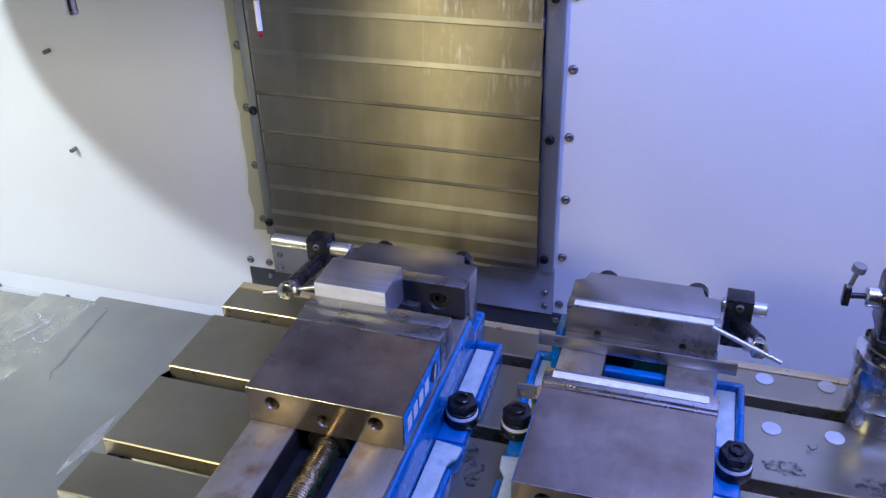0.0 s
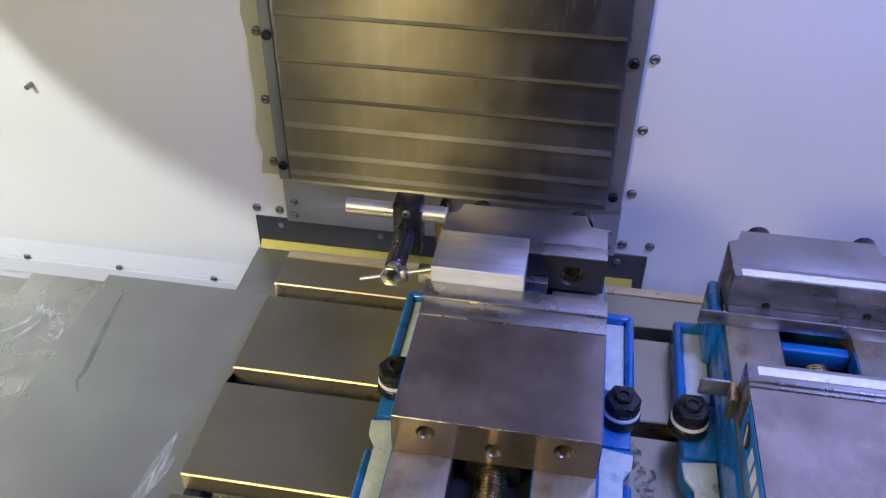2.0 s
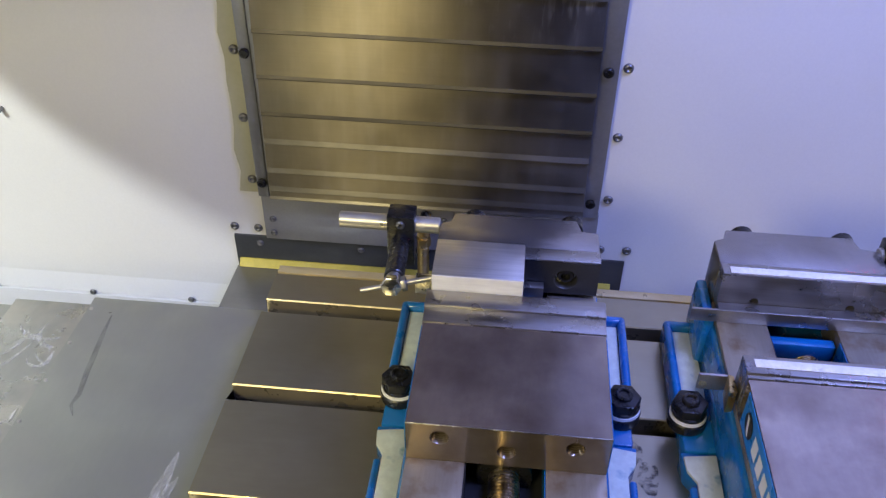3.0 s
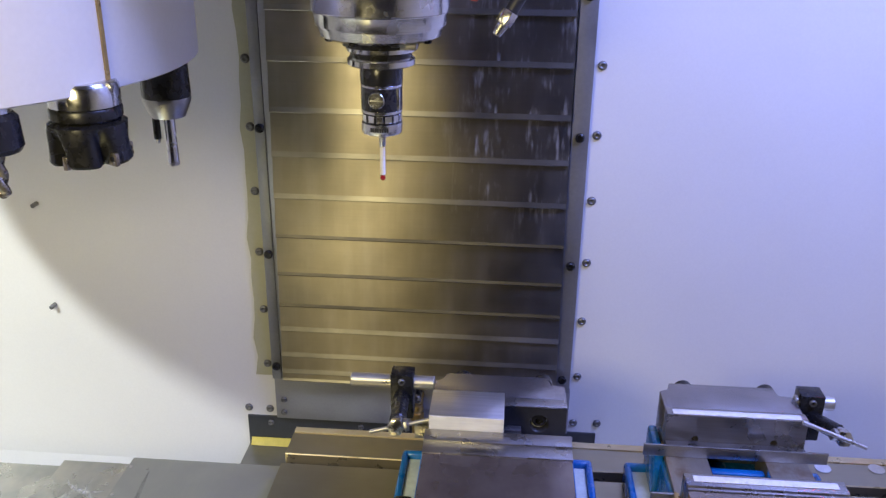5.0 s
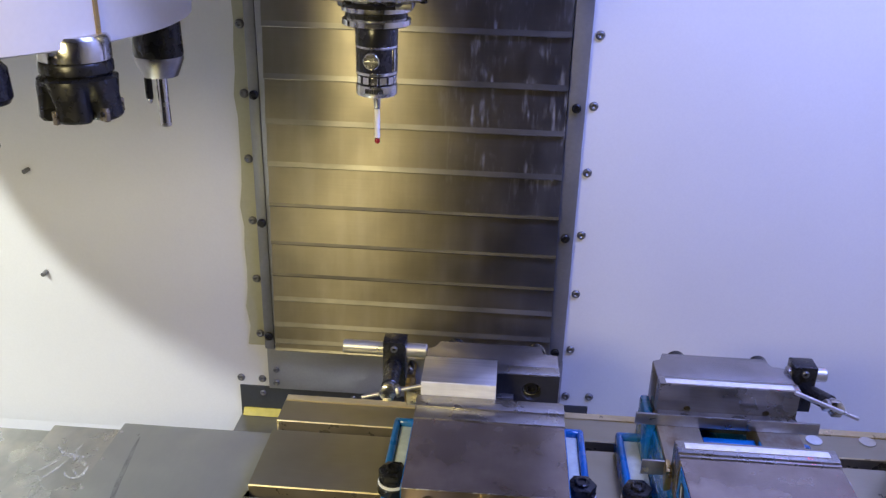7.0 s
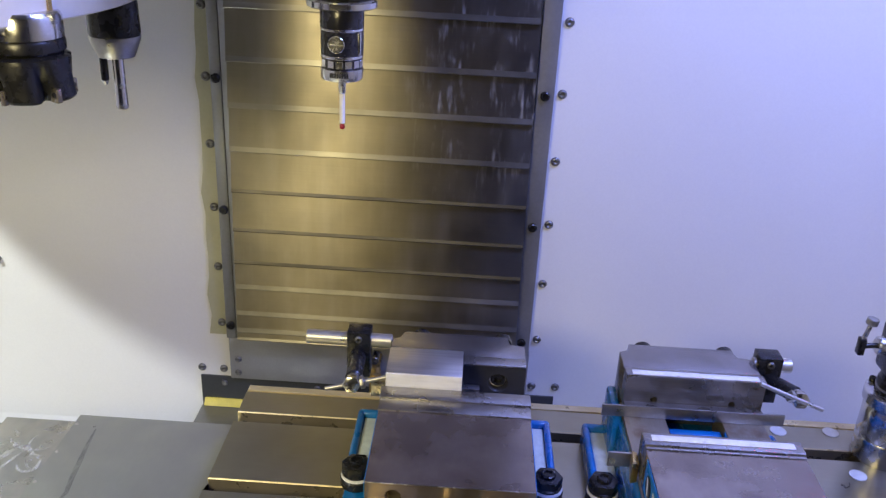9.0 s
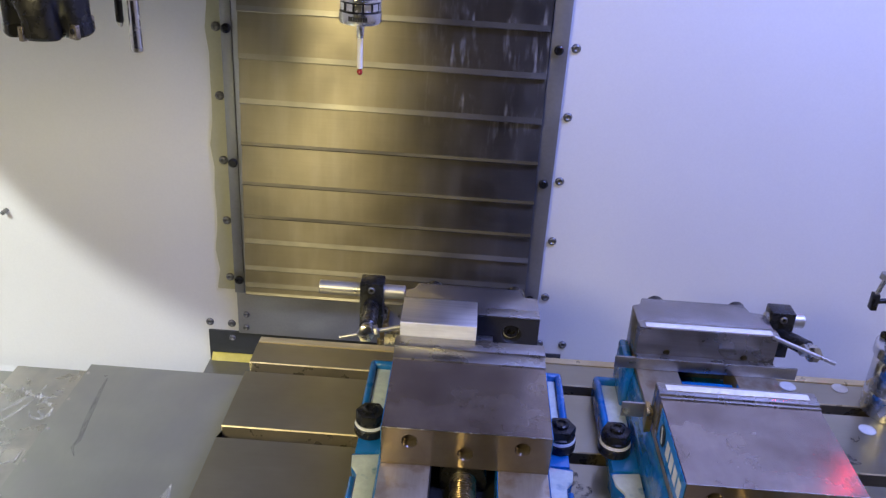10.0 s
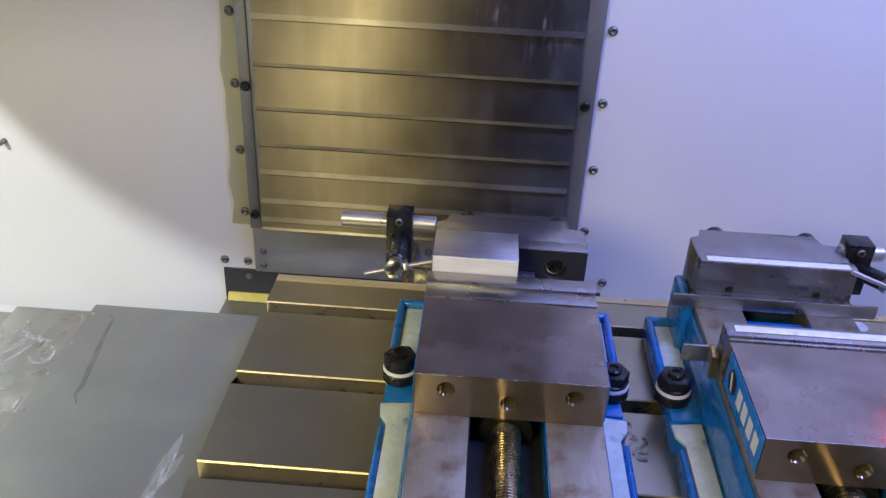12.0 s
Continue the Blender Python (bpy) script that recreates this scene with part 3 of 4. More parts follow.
def vise(cx, front, back, jaw_face, plate_front, plate_back, fb, label, guards):
    v = thing("machine_vise", (cx, 0, 0), label, "machine vise", "vises on the table")
    # blue casting: trough body, rounded side walls, clamping flanges
    part("base", box(-0.0822, 0.0822, -0.06, 0.462, 0.0, 0.044, 0.004), BLUE, v, "blue enamelled vise base")
    for s in (-1, 1):
        def side(x0, x1, y0, y1, z0, z1, bev, seg):
            return box(min(s * x0, s * x1), max(s * x0, s * x1), y0, y1, z0, z1, bev, seg)
        part("side_wall", prism([(s * 0.0712, 0.02), (s * 0.0828, 0.02), (s * 0.0822, 0.036), (s * 0.0812, 0.054), (s * 0.0803, 0.0615), (s * 0.0790, 0.0645), (s * 0.0766, 0.0655), (s * 0.0735, 0.0650), (s * 0.0712, 0.0630)], -0.06, 0.412, "y", 0.0012), BLUE, v)
        part("clamp_pad", side(0.078, 0.110, 0.268, 0.330, 0.0, 0.022, 0.003, 2), BLUE, v)
        part("rear_tray", side(0.078, 0.109, 0.330, 0.425, 0.0, 0.014, 0.003, 2), BLUE, v)
        part("tray_rim", side(0.1045, 0.1125, 0.326, 0.428, 0.0, 0.028, 0.0038, 3), BLUE, v)
        part("tray_end", side(0.080, 0.1125, 0.420, 0.430, 0.0, 0.028, 0.0045, 3), BLUE, v)
        part("front_flange", prism([(s * 0.080, 0.268), (s * 0.113, 0.268), (s * 0.111, 0.250), (s * 0.100, 0.233), (s * 0.100, -0.05), (s * 0.080, -0.05)], 0.0, 0.020, "z", 0.002), BLUE, v)
        part("flange_rim", side(0.1035, 0.110, -0.05, 0.230, 0.0, 0.0245, 0.003, 3), BLUE, v)
        part("pale_ledge", prism([(s * 0.0830, 0.332), (s * 0.1040, 0.332), (s * 0.1040, 0.419), (s * 0.0830, 0.419)], 0.0145, 0.0215, "z", 0.001), PALE, v, "pale casting ledge")
        part("pale_ledge", prism([(s * 0.0835, 0.264), (s * 0.1115, 0.260), (s * 0.110, 0.245), (s * 0.1030, 0.234), (s * 0.1030, -0.045), (s * 0.0835, -0.045)], 0.0205, 0.0240, "z", 0.0008), PALE, v, "pale casting ledge")
        part("way", prism([(s * 0.031, 0.0445), (s * 0.0704, 0.0445), (s * 0.0704, 0.0663), (s * 0.0768, 0.0663), (s * 0.0768, 0.0735), (s * 0.031, 0.0735)], -0.06, plate_front + 0.012, "y", 0.0008), VISE_BED, v)
    # black floor and left liner put the trough's shade into the colour
    part("trough", box(-0.0305, 0.0305, -0.055, 0.37, 0.0442, 0.0452), SHADE_BLACK, v)
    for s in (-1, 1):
        part("trough_liner", box(min(s * 0.0300, s * 0.0308), max(s * 0.0300, s * 0.0308), -0.055, plate_front - 0.032, 0.0455, 0.0722), BLUE if s > 0 else SHADE_BLACK, v)
    # lead screw
    prof, y = [(0.010, 0.0)], 0.004
    while y < 0.40:
        prof += [(0.0112, y), (0.0124, y + 0.0006), (0.0124, y + 0.0017), (0.0112, y + 0.0023)]
        y += 0.0030
    part("lead_screw", lathe(prof, (0, -0.05, 0.056), (0, 1, 0), 26), BRONZE, v, "oily threaded lead screw")
    part("screw_collar", rod((0, front + 0.003, 0.056), (0, front + 0.03, 0.056), 0.022), BLACK_OX, v)
    part("bed_bridge", box(-0.0305, 0.0305, plate_front - 0.030, plate_front - 0.019, 0.046, 0.064, 0.002), BLUE, v)
    part("bed_bridge", box(-0.0305, 0.0305, back + 0.016, back + 0.026, 0.046, 0.058, 0.002), BLUE, v)
    # movable jaw
    part("movable_jaw", drilled_box(-0.0765, 0.0765, front, back, 0.0738, 0.114, [(-0.051, 0.0998, 0.0074), (0, 0.0900, 0.0074), (0.051, 0.0998, 0.0074)], 0.010, thread=True), VISE_TOP, v, "brown-tinted ground steel movable jaw")
    part("jaw_edge", box(-0.0768, 0.0768, front - 0.0004, front + 0.0006, 0.1135, 0.1143, 0.0003, 1), STEEL, v)
    part("jaw_step", box(-0.0772, 0.0772, back + 0.0003, jaw_face - 0.0205, 0.078, 0.1156, 0.0008), JAW_PLATE, v)
    part("movable_jaw_plate", box(-0.0778, 0.0778, jaw_face - 0.0202, jaw_face, 0.078, 0.1172, 0.0013), JAW_PLATE, v)
    # fixed jaw with chamfered rear corners
    part("fixed_jaw", prism([(-0.0765, plate_back), (0.0765, plate_back), (0.0765, fb - 0.019), (0.060, fb - 0.016), (0.056, fb), (-0.063, fb), (-0.067, fb - 0.014), (-0.0765, fb - 0.019)], 0.0455, 0.114, "z", 0.0014), FIXED_JAW, v, "grey ground steel fixed jaw")
    part("fixed_jaw_plate", drilled_box(-0.0762, 0.0762, plate_front, plate_back - 0.0003, 0.078, 0.1155, [(-0.043, 0.0865, 0.0040), (0.043, 0.0865, 0.0040)] if guards else [(-0.046, 0.095, 0.0112), (0.046, 0.095, 0.0112)], 0.009), JAW_PLATE if guards else DARK_JAW, v)
    part("plate_top", box(-0.0764, 0.0764, plate_front - 0.0002, plate_back - 0.0005, 0.1157, 0.1172, 0.0005), JAW_PLATE, v)
    for s in (-1, 1):
        if not guards:
            # white floor paints the bright crescent glint low in the bore
            part("bore_floor", lathe([(0.0104, 0), (0.0101, 0.0006)], (s * 0.046, plate_front + 0.0088, 0.095), (0, -1, 0), 26), CERAMIC, v, "counterbore floor, white for the glint in the bore")
            cap_screw((s * 0.046, plate_front + 0.0080, 0.0966), (0, -1, 0), 0.0080, 0.005, v)
        cap_screw((s * 0.048 + 0.004, fb, 0.1005), (0, 1, 0), 0.0115, 0.012, v)
    if guards:
        part("rear_lug", box(-0.088, -0.0772, 0.38, 0.44, 0.0, 0.075, 0.004), BLUE, v)
    # side labels: plain blocks stand for the lettering
    for s in (-1, 1):
        x = s * 0.0769
        y0, y1 = front + 0.001, front + 0.108
        lab = part("side_label", box(min(x, x + s * 0.0006), max(x, x + s * 0.0006), y0, y1, 0.078, 0.1128, 0.0002, 1), LABEL_BLUE, v, "blue side label with white block lettering")
        xo = x + s * 0.0009
        for k in range(4):
            a = y0 + 0.008 + k * 0.0165
            part("letter_block", box(min(xo, xo + s * 0.0003), max(xo, xo + s * 0.0003), a, a + 0.0115, 0.088, 0.104), PRINT_WHITE, lab)
        part("mark_disc", lathe([(0.0105, 0), (0.0105, 0.0004)], (xo, y0 + 0.087, 0.0955), (s, 0, 0), 28), PRINT_BLACK, lab)
        part("mark_bar", prism([(y0 + 0.083, 0.088), (y0 + 0.087, 0.088), (y0 + 0.092, 0.103), (y0 + 0.088, 0.103)], min(xo + s * 0.0007, xo + s * 0.001), max(xo + s * 0.0007, xo + s * 0.001), "x"), PRINT_WHITE, lab)
    if guards:
        part("step_plate", drilled_box(-0.0755, 0.0755, plate_front - 0.014, plate_front - 0.0005, 0.0745, 0.0835, [(-0.04, 0.079, 0.003), (0.04, 0.079, 0.003)], 0.005), JAW_PLATE, v)
        part("chip_guard", box(-0.1015, 0.097, plate_front - 0.0175, plate_front - 0.0150, 0.0738, 0.0880, 0.0005), DULL_STEEL, v, "thin steel guard plate across the bed")
        part("chip_guard", box(-0.1055, -0.0795, jaw_face + 0.004, jaw_face + 0.0065, 0.0700, 0.0870, 0.0004), DULL_STEEL, v)
        for y in (jaw_face - 0.0140, plate_front + 0.001):
            part("white_strip", box(-0.0695, 0.0695, y, y + 0.0092, 0.1174, 0.1180, 0.00028, 2), STRIP, v, "white strip along the jaw top")
        part("brass_pad", prism([(-0.0865, jaw_face - 0.022), (-0.0795, jaw_face - 0.020), (-0.0795, jaw_face - 0.002), (-0.0840, jaw_face)], 0.0706, 0.094, "z", 0.0008), BRASS, v)
    return v


vise(0.130, 0.193, 0.303, 0.3435, 0.397, 0.4145, 0.4665, "blue machine vise clamping an aluminium block, ground steel jaws", False)
vise(0.3925, 0.1466, 0.2665, 0.2915, 0.3960, 0.4120, 0.4690, "blue machine vise standing open, ground steel jaws", True)


def clamp_bolt(x, y):
    t = thing("clamp_bolt", (x, y, 0.0225), "black clamping nut with bright washer on a vise flange", "clamp bolt", "clamp bolts holding the vises")
    part("washer", lathe([(0.0165, 0), (0.0170, 0.001), (0.0170, 0.009), (0.0160, 0.010)], n=30), BLACK_OX, t)
    part("bright_washer", lathe([(0.0155, 0.0101), (0.0163, 0.0108), (0.0158, 0.0135), (0.0135, 0.0140)], n=30), CERAMIC, t, "bright pale washer ring")
    part("nut", hex_nut((0, 0, 0.0150), (0, 0, 1), 0.0158, 0.0115), BLACK_OX, t)
    part("nut_flange", lathe([(0.0152, 0.0141), (0.0155, 0.0165), (0.0128, 0.0185)], n=30), BLACK_OX, t)
    part("stud", lathe([(0.0078, 0.0262), (0.0078, 0.0290), (0.0062, 0.0302), (0.0045, 0.0302), (0.0042, 0.0285), (0.0005, 0.0285)], n=20), BLACK_OX, t)


for x, y in ((0.0320, 0.302), (0.2300, 0.300), (0.2875, 0.300), (0.4950, 0.300)):
    clamp_bolt(x, y)

# ---- workpiece ----
blk = thing("aluminium_block", (0.096, 0.3704, 0.104), "bright sawn aluminium block clamped in the vise jaws", "workpiece")
part("block_body", box(-0.0400, 0.0400, -0.0258, 0.0262, -0.012, 0.0290, 0.0005), ALU, blk)
# thin front skin, coloured as if the warm lamp lit it
part("milled_face", box(-0.0398, 0.0398, -0.0266, -0.0259, -0.0115, 0.0286, 0.0002, 1), ALU_FRONT, blk, "milled front face with warm lamp light in its colour")
part("parallel", box(-0.060, 0.060, 0.016, 0.0255, -0.030, -0.0125, 0.0005), JAW_PLATE, blk)


def work_stop(px, rod_x, nut, pin_a, pin_b, label):
    """Side stop: rod in the fixed jaw, black clamp, arm with a hexagon nut and a thin pin."""
    t = thing("work_stop", (px, 0.451, 0.108), label, "work stop", "work stops on the vises")
    o = Vector((px, 0.451, 0.108))
    part("rod", rod((rod_x[0] - px, 0, 0), (rod_x[1] - px, 0, 0), 0.0082, 28, 0.001), ROD_STEEL, t)
    part("clamp_block", box(-0.0135, 0.0135, -0.012, 0.012, -0.044, 0.0145, 0.0012), BLACK_OX, t)
    cap_screw((0, -0.0118, 0.0065), (0, -1, 0), 0.0042, 0.003, t, SCREW_STEEL)
    n = Vector(nut) - o
    part("arm", rod((0, -0.010, -0.014), n + Vector((0, 0.012, -0.001)), 0.0092, 22, 0.0012), BLACK_OX, t)
    part("neck", rod(n + Vector((0, 0.013, 0)), n + Vector((0, 0.003, 0)), 0.0066), DULL_STEEL, t)
    part("hex_nut", hex_nut(n + Vector((0, 0.004, 0)), (0, -1, 0.25), 0.0098, 0.010), STEEL, t)
    part("lock_nut", hex_nut(n + (Vector(pin_b) - Vector(nut)).normalized() * 0.0085, Vector(pin_b) - Vector(nut), 0.0072, 0.005), DULL_STEEL, t)
    part("pin", rod(Vector(pin_a) - o, Vector(pin_b) - o, 0.0024, 14), ROD_STEEL, t)


work_stop(0.0150, (-0.047, 0.0530), (0.0200, 0.350, 0.112), (-0.0085, 0.348, 0.1055), (0.0558, 0.356, 0.1195), "steel rod work stop with black clamp touching the aluminium block")
work_stop(0.4865, (0.514, 0.4695), (0.5060, 0.3915, 0.101), (0.5285, 0.3805, 0.097), (0.4605, 0.3930, 0.118), "steel rod work stop with black clamp on the open vise")

# ---- tool setter ----
ts = thing("tool_setter", (0.6385, 0.4410, 0), "silver and black tool setter probe standing on the table", "tool setter")
part("base_cylinder", lathe([(0.0325, 0), (0.0335, 0.001), (0.0335, 0.028), (0.0325, 0.030), (0.0335, 0.032), (0.0335, 0.066), (0.031, 0.070), (0.031, 0.074)], n=48), STEEL, ts, "turned aluminium base")
part("collar", lathe([(0.0355, 0.0742), (0.0368, 0.0755), (0.0368, 0.087), (0.0355, 0.0885), (0.030, 0.0890)], n=48), STEEL, ts)
for k in range(4):
    a = 0.8 + k * math.pi / 2
    cap_screw((0.0305 * math.cos(a), 0.0305 * math.sin(a), 0.0888), (0, 0, 1), 0.0042, 0.006, ts)
part("swivel", lathe([(0.0255, 0.0892), (0.0262, 0.091), (0.0262, 0.103), (0.0245, 0.105), (0.0245, 0.116), (0.023, 0.118)], n=40), BLACK_OX, ts)
part("swivel_ring", lathe([(0.0265, 0.0935), (0.0268, 0.0942), (0.0268, 0.0955), (0.0265, 0.0962)], n=40), DULL_STEEL, ts)
part("head", prism([(-0.026, 0.112), (0.028, 0.110), (0.046, 0.125), (0.040, 0.166), (0.020, 0.172), (-0.022, 0.174), (-0.028, 0.168)], -0.026, 0.024, "y", 0.005), PROBE_BLACK, ts, "glossy black probe head")
part("side_plate", prism([(0.020, 0.130), (0.040, 0.132), (0.039, 0.164), (0.024, 0.166)], -0.0275, -0.0262, "y", 0.0005), GREY_PLATE, ts, "pale grey side plate")
part("mark_disc", lathe([(0.0095, 0), (0.0095, 0.0006)], (0.004, -0.0262, 0.142), (0, -1, 0), 28), PRINT_WHITE, ts)
part("mark_bar", prism([(0.000, 0.136), (0.003, 0.136), (0.004, 0.140), (0.006, 0.140), (0.008, 0.148), (0.005, 0.148), (0.004, 0.144), (0.002, 0.144)], -0.0274, -0.0270, "y"), PRINT_BLACK, ts)
part("cable_arm", rod((0.034, 0, 0.128), (0.125, 0.01, 0.130), 0.0135, 22, 0.002), RUBBER, ts)
part("arm_band", rod((0.060, 0.003, 0.1285), (0.072, 0.004, 0.1288), 0.0142, 22), GREY_PLATE, ts)
part("stylus_barrel", rod((-0.024, 0, 0.148), (-0.041, 0, 0.148), 0.0105, 26, 0.002), STEEL, ts)
part("stylus_shaft", rod((-0.040, 0, 0.148), (-0.056, 0, 0.146), 0.003, 14), BLACK_OX, ts)
part("stylus_block", box(-0.061, -0.054, -0.005, 0.005, 0.136, 0.156, 0.001), BLACK_OX, ts)
part("stylus_post", rod((-0.0575, 0, 0.152), (-0.053, 0, 0.174), 0.0026, 14), STEEL, ts)
part("stylus_disc", lathe([(0.0062, 0), (0.0066, 0.0006), (0.0066, 0.0068), (0.0060, 0.0075)], (-0.0528, 0, 0.174), (0.15, 0, 1), 24), DULL_STEEL, ts)

# ---- spindle and probe ----
SX, SY = 0.003, 0.397
head = thing("milling_spindle", (SX, SY, 0.6004), "milling spindle with a bright round nose and white casing", "spindle")
head.scale = (1.11, 1.11, 1.11)
part("nose", lathe([(0.030, -0.0735), (0.046, -0.0735), (0.0515, -0.071), (0.0535, -0.064), (0.0538, -0.0632), (0.0538, -0.0626), (0.0558, -0.0620), (0.0575, -0.052), (0.0578, -0.0515), (0.0578, -0.0508), (0.0590, -0.050), (0.0600, -0.02), (0.0640, 0.0), (0.066, 0.05)], n=64), STEEL, head, "bright turned spindle nose")
part("nose_ring", lathe([(0.0300, -0.0805), (0.0330, -0.0800), (0.0335, -0.0738)], n=48), BLACK_OX, head)
part("drive_key", box(0.020, 0.034, -0.030, -0.018, -0.0795, -0.0738, 0.001), DULL_STEEL, head)
part("head_casting", box(-0.12, 0.12, -0.13, 0.31, 0.05, 0.55, 0.02), WHITE_DRUM, head)
for k in range(8):
    a = 0.4 + k * math.pi / 4
    cap_screw((0.045 * math.cos(a), 0.045 * math.sin(a), -0.0732), (0, 0, -1), 0.004, 0.002, head)

probe = thing("spindle_probe", (SX, SY, 0.5110), "black and chrome touch probe with white stylus in the spindle", "touch probe")
probe.scale = (1.11, 1.11, 1.11)
part("taper_flange", lathe([(0.022, 0), (0.0300, 0), (0.0300, -0.0035), (0.0265, -0.0055), (0.0265, -0.0085), (0.0295, -0.0105), (0.0295, -0.0150), (0.028, -0.0160), (0.019, -0.0165)], n=48), STEEL, probe)
part("flange_groove", lathe([(0.0268, -0.0053), (0.0268, -0.0087)], n=48), BLACK_OX, probe)
part("upper_body", lathe([(0.0180, -0.0167), (0.0186, -0.018), (0.0184, -0.0320), (0.0178, -0.0325)], n=40), PROBE_BLACK, probe)
part("ring", lathe([(0.0180, -0.0326), (0.0183, -0.0330), (0.0183, -0.0342), (0.0180, -0.0346)], n=40), STEEL, probe)
part("middle_body", lathe([(0.0178, -0.0347), (0.0180, -0.035), (0.0180, -0.0545), (0.0178, -0.0548)], n=40), PROBE_BLACK, probe)
part("side_cover", box(0.0130, 0.0172, -0.010, 0.010, -0.0546, -0.0348, 0.0015), STEEL, probe)
part("button", lathe([(0.0072, 0), (0.0072, 0.0020), (0.0066, 0.0026)], (-0.002, -0.0162, -0.0446), (-0.08, -1, 0), 28), STEEL, probe, "round polished battery cap")
part("button_slot", box(-0.0075, 0.0035, -0.0193, -0.0186, -0.0452, -0.0442), DULL_STEEL, probe)
part("ring", lathe([(0.0178, -0.0549), (0.0181, -0.0552), (0.0181, -0.0570), (0.0176, -0.0576)], n=40), STEEL, probe)
part("window_band", lathe([(0.0172, -0.0577), (0.0172, -0.0662)], n=40), PROBE_BLACK, probe, "dark glossy window band")
for a in (-2.5, -2.0, -1.55, -1.1, -0.65, -0.2):
    part("window", box(-0.003, 0.003, -0.0003, 0.0006, -0.003, 0.003, 0.0002, 1), STEEL, probe).matrix_basis = pose(0.0173 * math.cos(a), 0.0173 * math.sin(a), -0.0618, 0, 0, math.degrees(a) + 90)
part("skirt", lathe([(0.0174, -0.0663), (0.0181, -0.0667), (0.0181, -0.0745), (0.0172, -0.0762), (0.0040, -0.0768)], n=40), STEEL, probe)
for k in range(8):
    a = -1.98 + k * 0.115
    part("letter_block", box(-0.0008, 0.0008, -0.0002, 0.0003, -0.0019, 0.0019), PRINT_BLACK, probe).matrix_basis = pose(0.0182 * math.cos(a), 0.0182 * math.sin(a), -0.0706, 0, 0, math.degrees(a) + 90)
part("stylus_holder", lathe([(0.0040, -0.0768), (0.0034, -0.0800), (0.0030, -0.0890), (0.0026, -0.0896)], n=20), STEEL, probe)
part("stylus_stem", lathe([(0.0024, -0.0896), (0.0024, -0.1160), (0.0014, -0.1164)], n=20), CERAMIC, probe, "white ceramic stylus stem")
part("stylus_ball", lathe([(0.0003, -0.1164), (0.0016, -0.1170), (0.0025, -0.1187), (0.0025, -0.1197), (0.0016, -0.1214), (0.0002, -0.1221)], n=20), RUBY, probe, "dark ruby ball tip")

noz = thing("coolant_nozzle", (0.1190, 0.410, 0.5325), "silver hexagon coolant nozzle on a black hose", "coolant nozzle")
d = Vector((0.52, 0.10, 0.85)).normalized()
part("tip", rod(-d * 0.013, -d * 0.001, 0.0046, 20, 0.0008, r2=0.0062), STEEL, noz)
part("hex_body", hex_nut(-d * 0.001, d, 0.0085, 0.014), STEEL, noz)
part("hose", rod(d * 0.013, d * 0.155, 0.0065, 18), RUBBER, noz)
noz2 = thing("coolant_nozzle", (0.0905, 0.380, 0.5570), "small red capped coolant nozzle beside the spindle", "coolant nozzle")
part("tip", rod((0, 0, 0), (0.004, 0.006, 0.014), 0.005, 16, 0.0008), RED, noz2)
part("hose", rod((0.004, 0.006, 0.014), (0.008, 0.010, 0.095), 0.0055, 16), RUBBER, noz2)

# ---- tool carousel ----
CX, CY, CZ, CR = -0.466, 0.372, 0.489, 0.2805
car = thing("tool_carousel", (CX, CY, CZ), "white painted drum of an umbrella tool changer", "tool changer")
part("drum", lathe([(0.20, 0.020), (CR - 0.004, 0.0), (CR, 0.002), (CR, 0.32), (CR - 0.02, 0.34)], n=96), WHITE_DRUM, car, "white sheet metal drum cover")
a = radians(-23)
part("drum_seam", box(-0.0018, 0.0018, -0.0012, 0.0012, 0.004, 0.32), BRASS, car, "thin tan seam").matrix_basis = pose((CR + 0.0006) * math.cos(a), (CR + 0.0006) * math.sin(a), 0, 0, 0, math.degrees(a) + 90)
part("drum_hub", lathe([(0.20, 0.010), (0.20, 0.0195)], n=64), BLACK_OX, car)
part("mounting_arm", box(-0.05, 0.05, 0.1, WALL_Y - CY, 0.345, 0.42, 0.005), WHITE_DRUM, car)


def on_drum(deg, r=0.248):
    return (CX + r * math.cos(radians(deg)), CY + r * math.sin(radians(deg)), CZ + 0.006)


# face mill with inserts
fm = thing("face_mill", on_drum(-25.5, 0.263), "black face mill with carbide inserts in the tool changer", "milling tool")
part("arbor", lathe([(0.026, 0.004), (0.0285, 0.000), (0.0285, -0.016), (0.0275, -0.017)], n=40), STEEL, fm)
part("arbor_flange", lathe([(0.0280, -0.0171), (0.0290, -0.019), (0.0290, -0.026), (0.0270, -0.028)], n=40), BLACK_OX, fm)
b = bmesh.new()
n, rings = 96, []
for r0, h, cut in ((0.026, -0.0281, 0), (0.0315, -0.031, 0.0), (0.0325, -0.036, 0.35), (0.0325, -0.050, 0.8), (0.0335, -0.062, 1.0), (0.0315, -0.0645, 1.0), (0.014, -0.0645, 0.3), (0.012, -0.058, 0)):
    ring = []
    for i in range(n):
        ph = (i / n * 5) % 1.0
        q = 1 - 0.36 * cut * (math.exp(-((ph - 0.27) / 0.15) ** 2))
        t = 2 * math.pi * i / n + (h + 0.03) * -6
        ring.append(b.verts.new((r0 * q * math.cos(t), r0 * q * math.sin(t), h)))
    rings.append(ring)
for p, q in zip(rings, rings[1:]):
    for i in range(n):
        b.faces.new((p[i], p[(i + 1) % n], q[(i + 1) % n], q[i]))
part("cutter_body", b, BLACK_OX, fm)
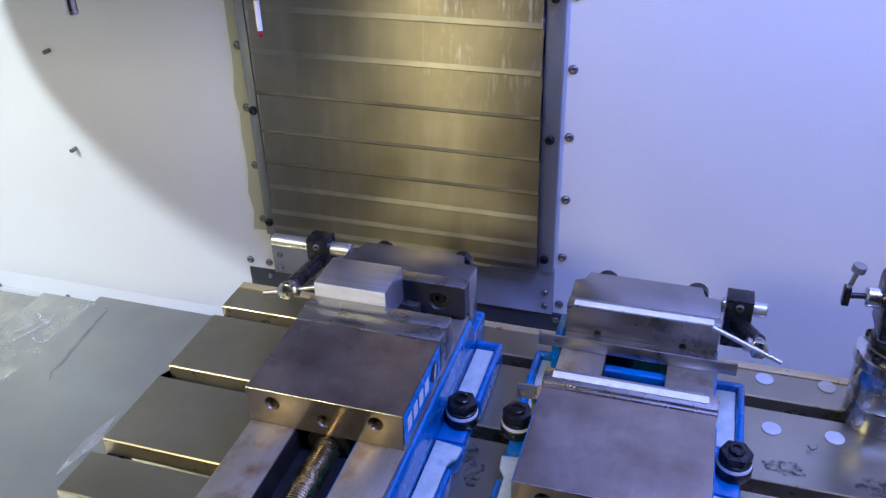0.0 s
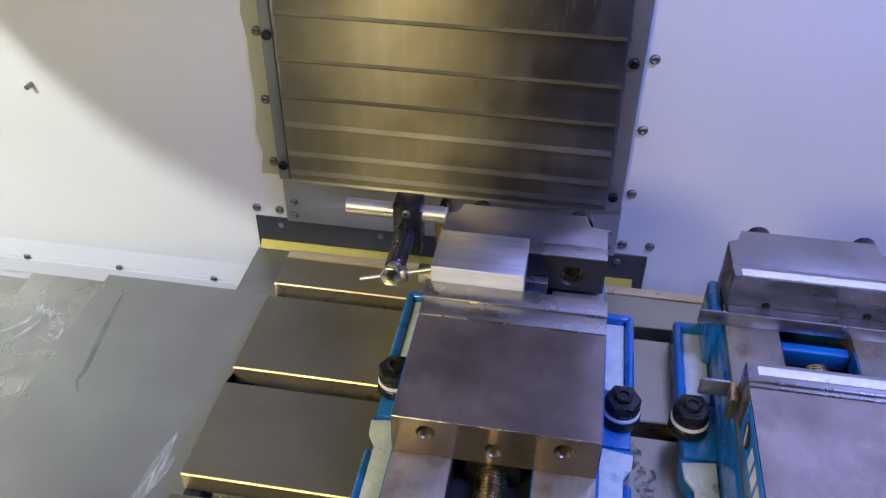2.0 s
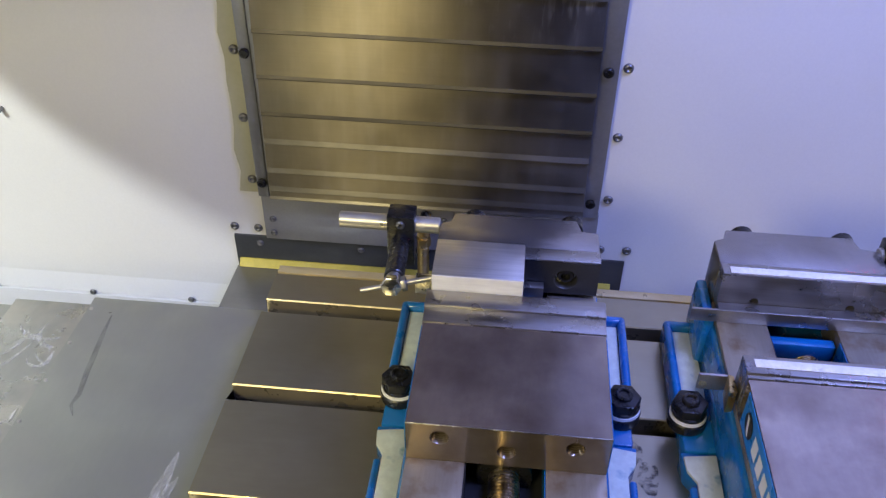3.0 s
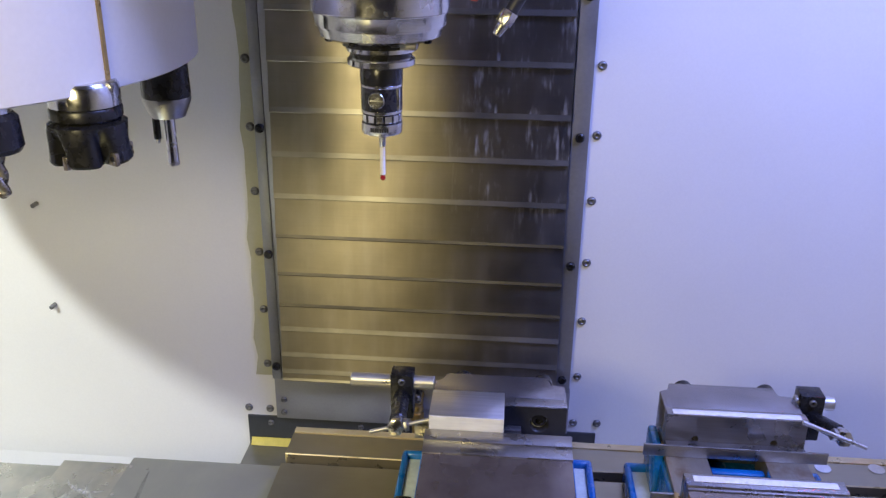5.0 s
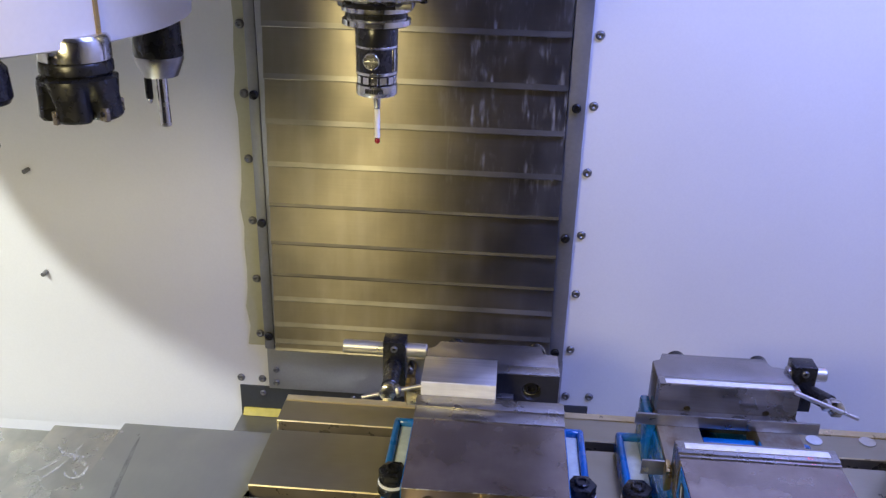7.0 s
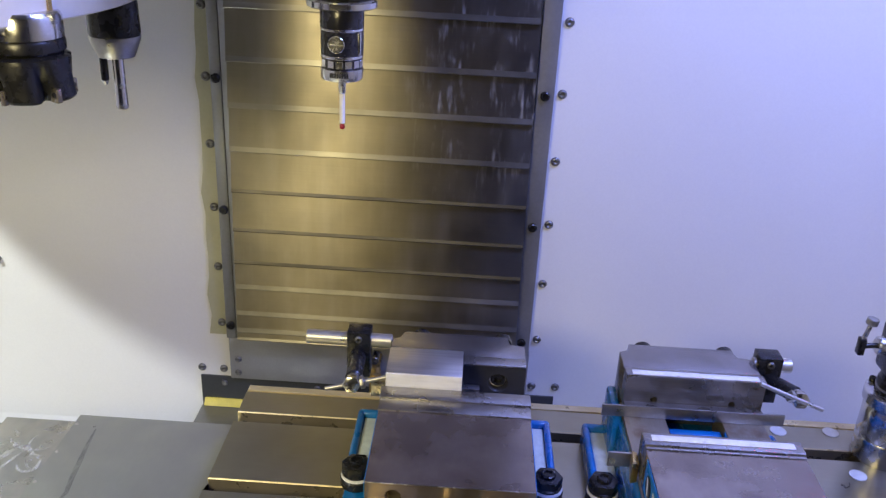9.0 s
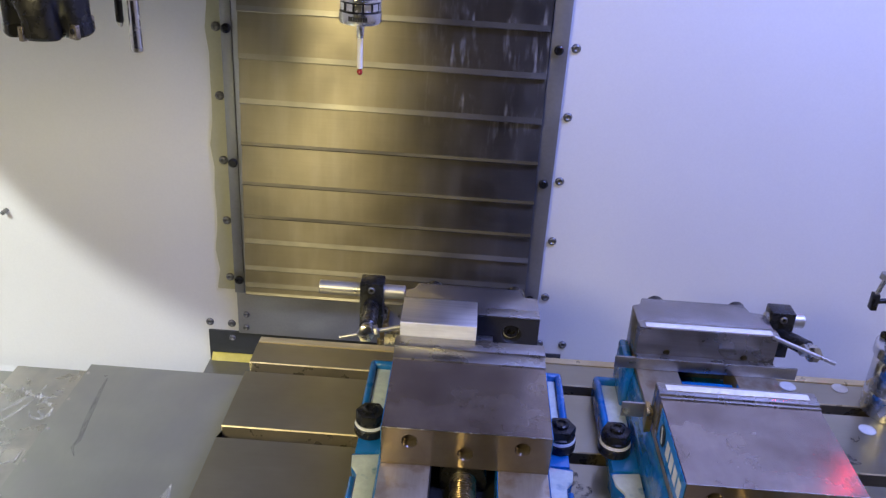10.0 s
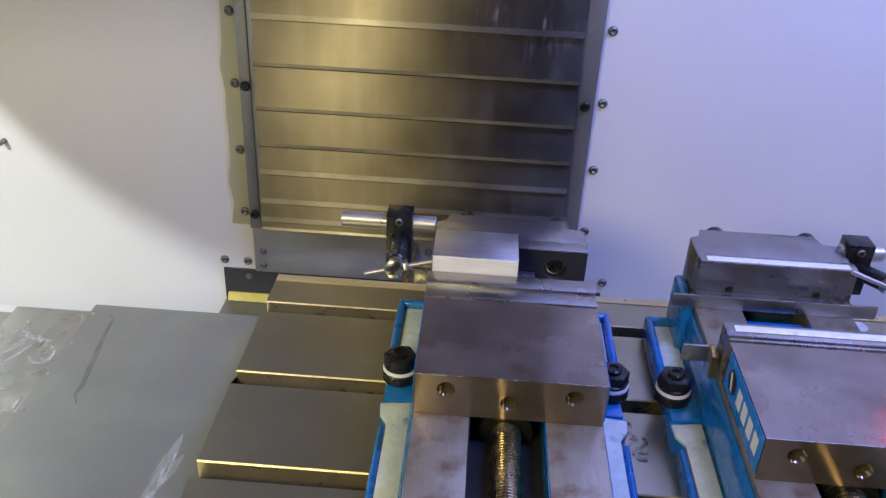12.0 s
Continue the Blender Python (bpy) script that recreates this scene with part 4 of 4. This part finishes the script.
for k in range(5):
    t = 2 * math.pi * (k + 0.44) / 5 + 0.18
    m = pose(0.0305 * math.cos(t), 0.0305 * math.sin(t), -0.0575, 0, 0, math.degrees(t))
    part("insert", box(-0.0060, 0.0035, -0.0022, 0.0022, -0.0075, 0.0040, 0.0008), CARBIDE, fm, "gold coated carbide insert").matrix_basis = m
    part("insert_screw", lathe([(0.0024, 0), (0.0022, 0.0010), (0.0009, 0.0010)], (0, -0.0022, -0.001), (0, -1, 0), 12), BLACK_OX, fm).matrix_basis = m

fm.scale = (1.03, 1.03, 1.0)

# end mill holder
em = thing("end_mill_holder", on_drum(7.5, 0.251), "black tapered tool holder with a slender end mill", "milling tool")
part("holder_body", lathe([(0.022, 0.004), (0.0225, 0.000), (0.0235, -0.034), (0.0228, -0.036)], n=36), BLACK_OX, em)
part("collet_nut", lathe([(0.0232, -0.0361), (0.0232, -0.0395), (0.0165, -0.054), (0.012, -0.0545)], n=36), DULL_STEEL, em)
part("end_mill", lathe([(0.0055, -0.0546), (0.0055, -0.085), (0.0057, -0.0852), (0.0057, -0.0990), (0.0050, -0.0996)], n=20), STEEL, em)
part("side_pin", rod((-0.011, -0.006, -0.0546), (-0.011, -0.006, -0.074), 0.0036, 14), BLACK_OX, em)
part("pin_tip", lathe([(0.0030, 0), (0.0022, -0.003), (0.0005, -0.0042)], (-0.011, -0.006, -0.0741), n=12), STEEL, em)

em.scale = (1.03, 1.03, 1.135)

# drill chuck
dr = thing("drill_holder", on_drum(-43, 0.264), "black collet holder with a short twist drill", "drilling tool")
part("shank", lathe([(0.015, 0.004), (0.0155, -0.008), (0.0150, -0.0085)], n=32), STEEL, dr)
part("collet_nut", lathe([(0.0165, -0.0086), (0.0195, -0.0120), (0.0205, -0.032), (0.0180, -0.036), (0.008, -0.0365)], n=32), PROBE_BLACK, dr)
b = bmesh.new()
rings = []
for i in range(26):
    h = -0.0366 - 0.034 * i / 25
    tw = 7.5 * i / 25
    r0 = 0.0060 if i < 23 else 0.0060 * (26 - i) / 3.2
    rings.append([b.verts.new((r0 * (0.62 + 0.38 * abs(math.cos(t))) * math.cos(t + tw), r0 * (0.62 + 0.38 * abs(math.cos(t))) * math.sin(t + tw), h)) for t in [2 * math.pi * k / 16 for k in range(16)]])
for p, q in zip(rings, rings[1:]):
    for i in range(16):
        b.faces.new((p[i], p[(i + 1) % 16], q[(i + 1) % 16], q[i]))
part("twist_drill", b, CARBIDE, dr)
dr.scale = (1.08, 1.08, 1.12)

# unseen red emitter high on the back wall, added for the red spot on the open vise
glow = bpy.data.materials.new("red_spot_glow")
glow.use_nodes = True
glow.node_tree.nodes["Principled BSDF"].inputs["Base Color"].default_value = (0.5, 0.01, 0.02, 1)
glow.node_tree.nodes["Principled BSDF"].inputs["Emission Color"].default_value = (1.0, 0.02, 0.06, 1)
glow.node_tree.nodes["Principled BSDF"].inputs["Emission Strength"].default_value = 46.0
ind = thing("red_spot_emitter", (0.802, WALL_Y, 0.60), "unseen red emitter added for the red reflection on the vise", "indicator lamp")
part("bezel", lathe([(0.015, 0), (0.015, 0.004), (0.0120, 0.006)], (0, 0, 0), (0, -1, 0), 28), BLACK_OX, ind)
part("lens", lathe([(0.0115, 0.0061), (0.0108, 0.010), (0.006, 0.0125), (0.0005, 0.013)], (0, 0, 0), (0, -1, 0), 28), glow, ind, "glowing red lens")
